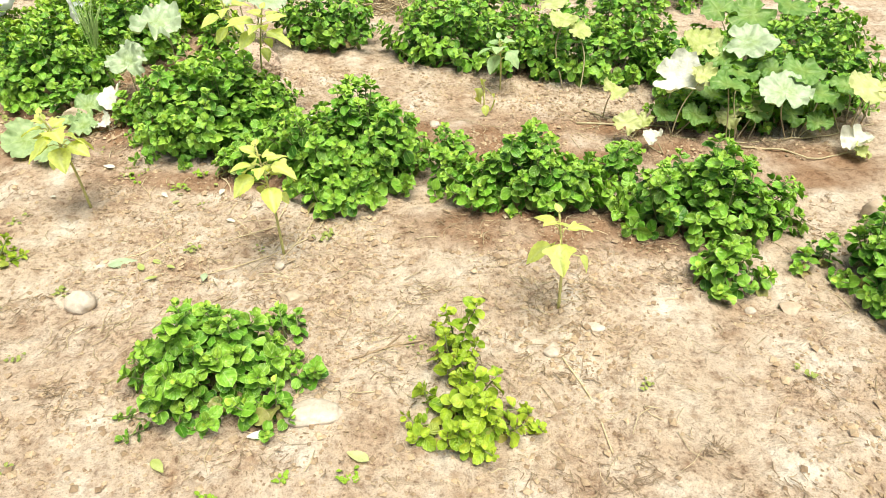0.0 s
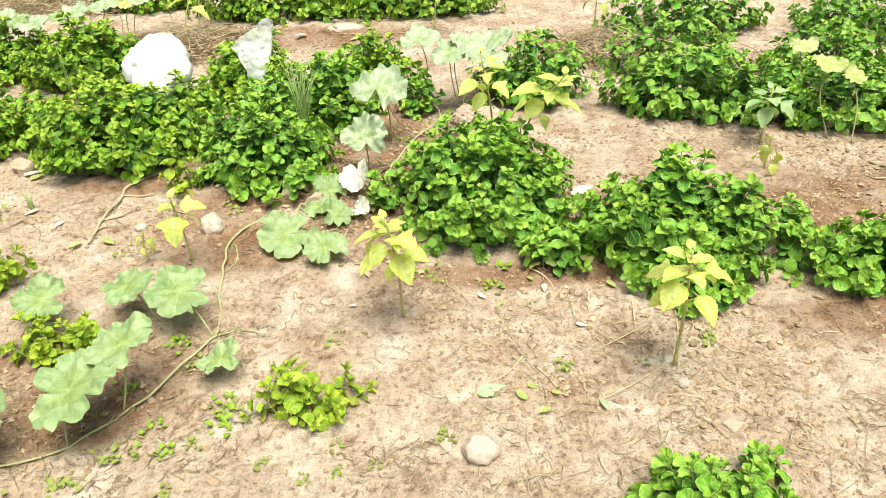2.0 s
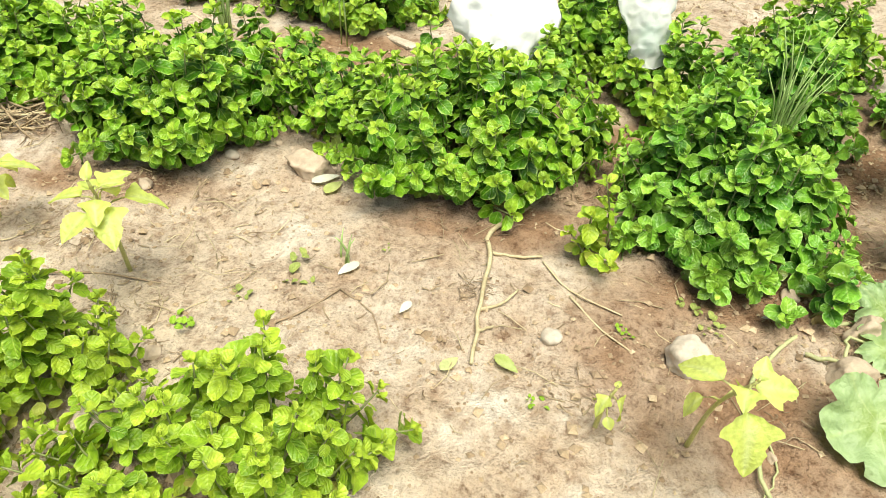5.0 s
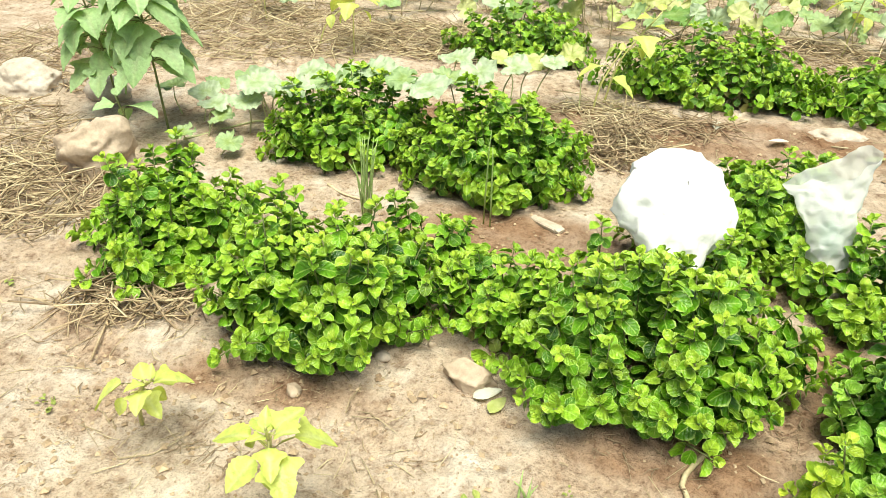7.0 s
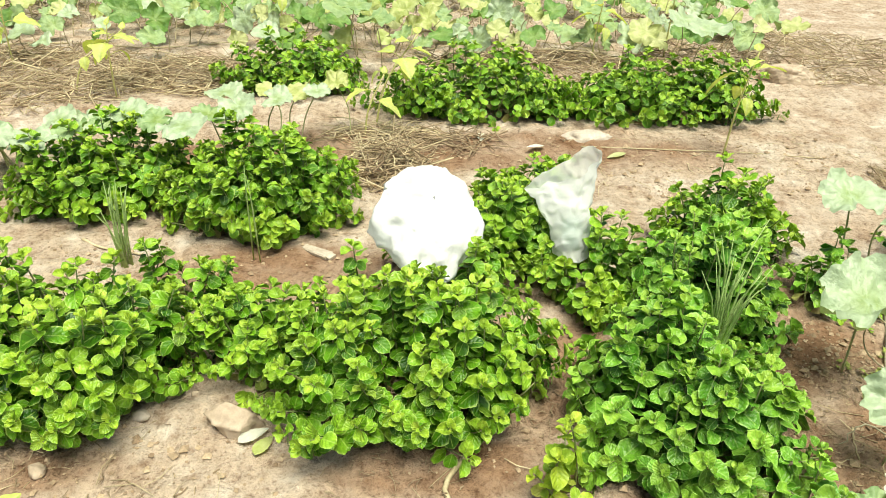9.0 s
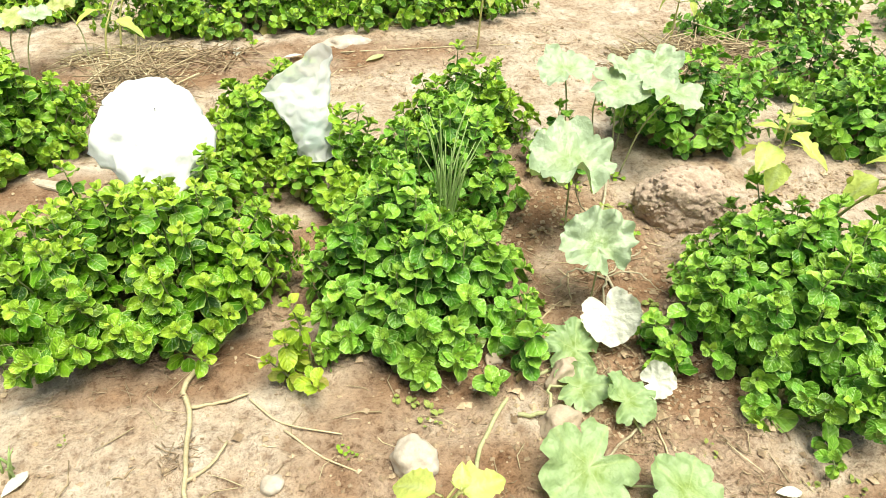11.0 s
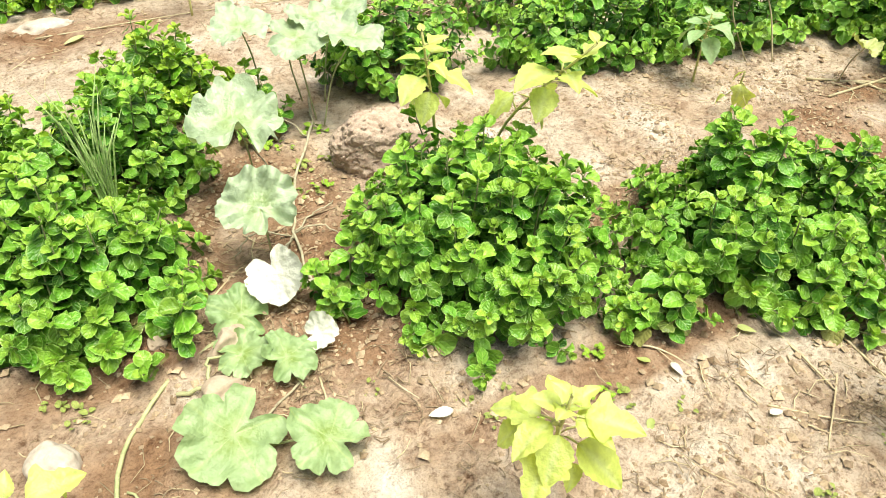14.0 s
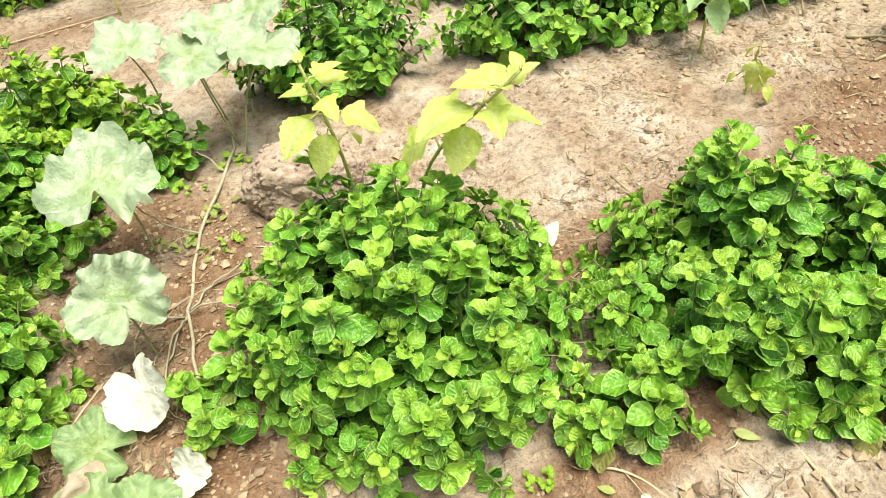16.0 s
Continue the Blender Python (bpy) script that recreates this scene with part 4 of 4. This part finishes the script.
for x, y, size, m in ((-0.58, 1.44, .12, PALE_GOURD), (-0.84, 2.13, .06, WITHERED), (-2.1, 2.38, .07, YELLOW_GOURD), (-2.69, 2.92, .09, WITHERED),
                      (-2.22, 2.31, .06, YELLOW_GOURD), (-0.1, 2.6, .12, WITHERED), (0.12, 2.28, .05, YELLOW_GOURD), (-0.2, 1.4, .05, PALE_GOURD), (-2.48, 2.62, .07, WITHERED),
                      (0.5, .62, .07, YELLOW_GOURD), (0.2, .7, .06, WITHERED), (-0.1, .6, .06, YELLOW_GOURD), (-1.9, 5.05, .1, WITHERED), (-1.6, 4.85, .09, WITHERED), (-1.2, 4.8, .1, YELLOW_GOURD)):
    fallen_leaf(x, y, size, m, "pale fallen leaf lying on dry soil")
for x, y, size in ((-0.3, 1.98, .045), (-0.55, 1.93, .04), (-0.22, 1.75, .04), (-2.32, 2.5, .045), (-1.43, 2.6, .03), (-0.99, 1.88, .03)):
    fallen_leaf(x, y, size, WITHERED, "small bleached leaf scrap on dry soil", 0.3)
for x, y, size in ((-0.43, 1.4, .05), (-0.42, 1.47, .045), (-0.34, 2.01, .035), (-0.46, 1.88, .04), (-0.07, 1.98, .05), (-0.36, 1.36, .045), (-0.35, 1.43, .035), (-2.64, 2.88, .08)):
    fallen_leaf(x, y, size, YELLOW_GOURD, "small yellowed leaf on dry soil", 0.2)


def stick(line, r, m, label, branches=()):
    x0, y0 = line[0][0], line[0][1]
    rng = random.Random(f"{x0} {y0} stick")
    st = thing("dry_stalk", x0, y0, label, "stalk", "dry stalks")
    for n, path in enumerate((line, *branches)):
        pts = spline([(p[0] - x0, p[1] - y0, relief(p[0], p[1]) + r * 0.8) for p in path], 4)
        pts = [p + Vector((rng.uniform(-1, 1), rng.uniform(-1, 1), rng.uniform(0, 1))) * r * 0.45 for p in pts]
        s = Shape()
        k = 1 if n == 0 else 0.6
        tube(s, pts, [r * k * (1 - 0.4 * i / len(pts)) for i in range(len(pts))], 6)
        part("stalk" if n == 0 else "branch", s.mesh("stalk", m), st)


stick([(-2.01, 3.0), (-2.15, 2.81), (-2.14, 2.7), (-2.15, 2.52), (-2.15, 2.34)], .008, DRY_VINE, "dry straw-coloured stalk with side branches on soil",
      ([(-2.14, 2.72), (-2.07, 2.73), (-2.0, 2.74)], [(-2.15, 2.5), (-2.1, 2.54), (-2.06, 2.6)], [(-2.15, 2.44), (-2.11, 2.46)]))
stick([(-2.64, 2.37), (-2.57, 2.43), (-2.50, 2.51)], .004, TWIG, "thin dry twig lying on soil", ([(-2.50, 2.51), (-2.41, 2.46), (-2.37, 2.37)],))
stick([(-1.02, 2.71), (-0.91, 2.68), (-0.81, 2.65)], .009, WOOD, "weathered grey stick under a bush")
stick([(-0.97, 2.98), (-0.85, 2.99), (-0.73, 3.00)], .004, TWIG, "thin dry twig lying on soil")
stick([(1.07, 1.06), (1.14, 0.90), (1.18, 0.69)], .004, STRAW, "thin straw stem lying on soil")
stick([(0.40, 1.00), (0.50, 1.06), (0.63, 1.10)], .005, TWIG, "thin dry twig lying on soil", ([(0.50, 1.06), (0.55, 1.12)],))
stick([(0.02, 2.0), (0.0, 1.86), (-0.02, 1.72)], .004, STRAW, "thin straw stem lying on soil")
stick([(0.15, 1.9), (0.12, 1.7), (0.06, 1.5)], .004, STRAW, "thin straw stem lying on soil")
stick([(-2.58, 1.42), (-2.46, 1.36), (-2.36, 1.38)], .006, STRAW, "bunch of pale dry straw stems", ([(-2.55, 1.5), (-2.42, 1.4)], [(-2.46, 1.5), (-2.37, 1.39)]))
stick([(1.3, 2.7), (1.7, 2.66), (2.1, 2.62)], .006, DRY_VINE, "long dry vine stem lying on soil")
stick([(-3.5, 3.95), (-3.4, 3.9), (-3.25, 3.85)], .006, STRAW, "thin straw stem lying on soil")
stick([(-3.6, 2.35), (-3.4, 2.42), (-3.15, 2.47), (-2.95, 2.46)], .004, TWIG, "thin dry twig lying on soil")
stick([(-1.4, 4.9), (-1.15, 4.88), (-0.9, 4.84), (-0.55, 4.86), (-0.2, 4.8)], .004, DRY_VINE, "long dry vine stem lying on soil", ([(-1.15, 4.88), (-1.2, 5.0)],))
for line in ([(0.16, 1.83), (-0.02, 1.72), (-0.18, 1.62)], [(-0.2, 1.77), (-0.12, 1.7), (-0.05, 1.62)], [(-0.16, 1.88), (-0.16, 1.83), (-0.17, 1.78)], [(-0.42, 1.6), (-0.48, 1.53), (-0.54, 1.49)],
             [(-0.39, 1.56), (-0.35, 1.49), (-0.33, 1.45)], [(0.15, 1.65), (0.01, 1.53), (-0.2, 1.4)], [(0.16, 1.76), (0.22, 1.68), (0.3, 1.66)], [(-0.34, 2.07), (-0.29, 2.02), (-0.26, 1.95)],
             [(-0.21, 1.87), (-0.22, 1.83), (-0.22, 1.78)], [(-0.18, 1.72), (-0.16, 1.69), (-0.14, 1.66)], [(-1.14, 2.84), (-1.2, 2.8), (-1.24, 2.75)], [(-1.02, 2.98), (-1.05, 2.92), (-1.06, 2.87)],
             [(-1.33, 2.68), (-1.28, 2.67), (-1.22, 2.65)], [(-1.07, 2.37), (-1.08, 2.31), (-1.09, 2.26)], [(-2.0, 2.72), (-1.93, 2.62), (-1.8, 2.55)], [(-1.93, 2.6), (-1.85, 2.5), (-1.78, 2.44)]):
    stick(line, .0032, STRAW, "thin straw stem lying on soil")
bm = bmesh.new()
bmesh.ops.create_cube(bm, size=1)
bmesh.ops.bevel(bm, geom=bm.edges[:], offset=0.12, segments=2, affect='EDGES')
for v in bm.verts:
    v.co = Vector((v.co.x * .15, v.co.y * (.04 + .012 * v.co.x), v.co.z * .014 + 0.006 * math.sin(v.co.x * 5)))
me = bpy.data.meshes.new("wood_chip")
bm.to_mesh(me)
bm.free()
me.materials.append(WOOD)
tagged(new("wood_chip", me), "pale flat chip of weathered wood on soil", "wood chip").matrix_basis = pose(-2.6, 3.88, relief(-2.6, 3.88) + .012, 4, 0, -38)


# ---- small weeds ----
def weed_leaf(name, m):
    s = Shape()
    v, f, tone = blade(0.05, 0.036, 0.4, 0.25, 0.0, 0.4)
    s.add(v, f, 0, tone)
    return s.mesh(name, m)


WEED_LEAVES = {"green": weed_leaf("weed_leaf", HERB_LEAF), "lime": weed_leaf("olive_weed_leaf", WEED_LEAF)}


def weed(x, y, k, kind="lime", n=3):
    rng = random.Random(f"{x} {y} weed")
    w = thing("weed", x, y, "tiny green weed sprouting from dry soil", "weed", "small weeds")
    k *= 0.8
    for q in range(n * 3):
        m = pose(rng.uniform(-.03, .03) * k * 2.4, rng.uniform(-.03, .03) * k * 2.4, relief(x, y) + rng.uniform(0, .03) * k, 0, 0, q * 137) @ pose(0, 0, 0, rng.uniform(5, 50), rng.uniform(-20, 20), 0)
        part("leaf", WEED_LEAVES[kind], w, m @ Matrix.Scale(k * rng.uniform(.6, 1.1), 4))


for x, y, k, kind, n in ((-2.61, 2.56, .8, "lime", 3), (-2.74, 2.46, .45, "lime", 3), (-2.84, 2.34, .55, "green", 3), (-1.59, 2.55, .5, "lime", 3), (-1.80, 2.50, .35, "green", 3), (-0.73, 2.07, .5, "green", 4),
                        (0.20, 1.66, .6, "lime", 4), (1.82, 1.01, .5, "lime", 4), (0.45, 0.58, .5, "green", 5), (-0.01, 2.00, .5, "lime", 2), (-0.44, 2.10, .5, "green", 3), (0.09, 0.48, .4, "green", 5), (0.27, 0.55, .4, "green", 4),
                        (-0.68, 0.97, .4, "lime", 3), (-0.81, 0.78, .5, "lime", 4), (-0.51, 0.55, .4, "lime", 3), (0.62, 1.05, .45, "lime", 3), (0.58, 1.09, .4, "green", 3), (-3.54, 2.36, .4, "lime", 3), (-3.77, 2.63, .45, "lime", 3),
                        (-1.43, 1.77, .4, "lime", 2), (-1.07, 1.14, .4, "lime", 3), (-0.29, 1.54, .5, "lime", 4), (-0.04, 1.56, .4, "lime", 3), (1.32, 0.93, .4, "lime", 3), (-0.86, 2.79, .5, "lime", 3), (-0.74, 3.13, .6, "green", 3), (-0.91, 3.24, .5, "lime", 3),
                        (-1.89, 3.11, .7, "lime", 2), (-1.92, 1.10, .6, "lime", 4), (-2.07, 1.13, .5, "green", 4), (-1.77, 1.14, .5, "lime", 3), (-1.70, 1.51, .6, "green", 4), (-1.84, 1.60, .5, "lime", 3), (-2.37, 1.18, .6, "lime", 4), (-1.93, 3.26, .6, "green", 2), (-4.24, 3.06, .4, "lime", 2), (-2.00, 2.26, .35, "green", 3), (-2.42, 2.69, .3, "lime", 2), (-1.33, 1.43, .6, "lime", 4), (-1.59, 1.25, .6, "lime", 4), (-0.67, 1.27, .5, "lime", 3), (-0.47, 1.96, .5, "lime", 3), (-1.05, 1.68, .45, "lime", 3), (-0.84, 3.17, .7, "lime", 4), (-0.78, 3.10, .6, "lime", 3), (-0.66, 3.27, .6, "lime", 3), (-0.62, 3.5, .8, "green", 4), (-1.62, 2.6, .6, "lime", 3), (-1.3, 2.35, .4, "lime", 2), (-1.0, 1.25, .45, "lime", 3), (-1.45, 1.1, .5, "lime", 4), (-1.2, 1.2, .4, "lime", 3),
                        (-0.45, 2.1, .5, "green", 3), (-0.71, 2.12, .4, "lime", 2), (-0.79, 2.15, .4, "lime", 2), (-0.49, 1.98, .45, "green", 2), (-0.36, 1.87, .4, "lime", 2), (-0.98, 2.29, .4, "lime", 2), (-0.76, 2.07, .45, "lime", 3), (-0.69, 2.02, .4, "green", 2),
                        (-0.75, 3.26, .6, "lime", 4), (-0.77, 3.44, .7, "green", 4), (-0.54, 3.0, .4, "green", 2), (-0.52, 1.97, .45, "green", 3), (-1.04, 1.73, .4, "lime", 2), (-0.68, 1.28, .4, "lime", 3), (-0.88, 1.2, .4, "lime", 2), (-0.98, 1.17, .4, "green", 2),
                        (-1.36, 1.41, .6, "green", 4), (-1.41, 1.27, .5, "lime", 3), (-1.5, 1.24, .6, "green", 4), (-1.66, 1.24, .6, "lime", 4), (-1.56, 1.35, .5, "green", 3), (-1.59, 1.7, .6, "green", 4), (-1.5, 1.62, .5, "lime", 3), (-1.72, 3.33, .5, "green", 3), (-1.76, 3.4, .5, "green", 2), (-1.72, 1.16, .7, "lime", 4), (-1.36, 1.35, .7, "green", 4)):
    weed(x, y, k, kind, n)


# ---- straw, crumbs and litter (uncountable) ----
def litter(name, label, spots, lengths, radius, m, seed, lift=0.012, category="straw"):
    """Thin dry bits strewn over ellipses (x, y, half width, half depth, count, pile height)."""
    rng = random.Random(seed)
    s = Shape()
    for x, y, a, b, count, pile in spots:
        for _ in range(count):
            ang, r = rng.uniform(0, 6.283), math.sqrt(rng.random())
            px, py = x + a * r * math.cos(ang), y + b * r * math.sin(ang)
            ln, way = rng.uniform(*lengths) * (0.5 + rng.random()), rng.uniform(0, 6.283)
            d = Vector((math.cos(way), math.sin(way), rng.uniform(-.12, .12) + (rng.uniform(-.5, .5) if pile > .03 else 0)))
            o = Vector((px, py, relief(px, py) + rng.uniform(0.001, lift) + pile * (1 - r) * rng.random()))
            side = Vector((-d.y, d.x, rng.uniform(0, .3))) * rng.uniform(-.2, .2) * ln
            rad = radius * rng.uniform(.5, 1.3)
            tube(s, [o - d * ln / 2, o + side, o + d * ln / 2], [rad, rad, rad * .6], 3)
    tagged(new(name, s.mesh(name, m)), label, category, kind="stuff")


litter("straw_litter", "pale straw bits strewn over dry soil", [(-1.2, 2.0, 2.6, 1.0, 420, 0), (0.9, 1.3, 1.8, .8, 420, 0), (0.5, 2.9, 2.0, .45, 300, 0), (-3.6, 2.7, .9, .6, 260, 0), (-1.2, 4.8, 1.8, .4, 260, 0), (0.3, 1.3, 1.0, .5, 250, 0)], (.03, .12), .0016, STRAW, 1)
litter("brown_litter", "small dark plant bits strewn over dry soil", [(-1.2, 2.0, 2.6, 1.0, 380, 0), (0.9, 1.3, 1.8, .8, 420, 0), (0.5, 2.8, 2.0, .5, 300, 0), (-3.6, 2.7, .9, .6, 200, 0), (-1.0, 2.7, .3, .6, 200, 0), (-1.85, 1.4, .4, .2, 260, .02), (-1.65, 1.68, .18, .14, 160, .02), (-2.45, 1.55, .25, .15, 160, .03), (-1.15, 2.5, .15, .2, 120, .01)], (.01, .035), .0019, BROWN_STRAW, 2)
rng = random.Random(77)
litter("plant_debris", "scattered patches of dark rotting plant bits on soil", [(rng.uniform(-3.8, 2.4), rng.uniform(0.5, 3.2), rng.uniform(.04, .2), rng.uniform(.03, .1), 34, .004) for _ in range(110)] + [(-1.6, 1.3, .4, .16, 200, .01), (-1.15, 2.55, .16, .25, 160, .01)], (.008, .05), .0017, TWIG, 6, category="plant debris")
litter("straw_heap", "heap of dry brown straw and stems", [(-4.6, 3.6, .45, .32, 420, .05), (-3.83, 3.08, .25, .14, 160, .04), (-2.36, 4.6, .2, .2, 260, .16), (-3.6, 5.95, .7, .3, 500, .1), (-4.7, 5.9, .9, .6, 700, .1), (0.37, 4.42, .5, .3, 480, .12),
       (-1.4, 6.2, .9, .3, 500, .14), (0.5, 6.6, 1.2, .7, 700, .1), (-2.2, 4.95, .4, .15, 160, .03), (-5.3, 3.9, .6, .5, 400, .06), (-5.6, 5.0, .7, .6, 400, .08), (-3.0, 7.6, 3.0, .6, 500, .1), (1.4, 4.1, .6, .2, 200, .06)], (.07, .24), .0034, BROWN_STRAW, 3, .02)
litter("pale_straw_heap", "heap of pale dry straw and stems", [(-4.6, 3.6, .45, .32, 320, .06), (-3.83, 3.1, .22, .12, 60, .04), (-2.38, 4.62, .2, .2, 130, .17), (-3.5, 5.9, .7, .3, 620, .11), (-4.7, 5.8, .9, .6, 620, .1), (0.37, 4.42, .5, .3, 260, .13),
       (-1.4, 6.2, .9, .3, 300, .14), (0.5, 6.6, 1.2, .7, 420, .1), (-2.4, 5.0, .3, .15, 120, .03), (-5.4, 3.9, .6, .5, 200, .06), (-5.6, 5.0, .7, .6, 250, .08), (-3.0, 7.6, 3.0, .6, 300, .1)], (.07, .28), .0036, STRAW, 4, .025)


def crumbs(spots, seed):
    rng = random.Random(seed)
    s = Shape()
    faces = [(0, 1, 2), (0, 2, 3), (0, 3, 4), (0, 4, 1), (5, 2, 1), (5, 3, 2), (5, 4, 3), (5, 1, 4)]
    for x, y, a, b, count in spots:
        for _ in range(count):
            px, py = x + a * rng.uniform(-1, 1), y + b * rng.uniform(-1, 1)
            if noise.noise((px * 2.3, py * 2.3, 5.0)) < rng.uniform(-.5, .35):
                continue
            r = min(0.016, 0.0026 + 0.0030 * rng.expovariate(1))
            z, q = relief(px, py) + r * .3, rng.uniform(0, 6.28)
            dirs = [(0, 0, .8)] + [(math.cos(q + k * 1.57), math.sin(q + k * 1.57), rng.uniform(-.3, .3)) for k in range(4)] + [(0, 0, -.8)]
            s.add([(px + d[0] * r * rng.uniform(.7, 1.3), py + d[1] * r * rng.uniform(.7, 1.3), z + d[2] * r) for d in dirs], faces)
    tagged(new("soil_crumbs", s.mesh("soil_crumbs", CRUMB, smooth=False)), "loose crumbs of dry brown soil", "soil", kind="stuff")


crumbs([(-1.2, 2.0, 2.6, 1.0, 12000), (0.9, 1.3, 1.7, .8, 11000), (0.5, 2.85, 2.0, .5, 8000), (-3.8, 2.8, .8, .8, 1500), (-0.95, 3.0, .3, .7, 1500), (-1.2, 4.7, 1.8, .4, 1800), (-3.0, 3.85, .7, .3, 600)], 11)
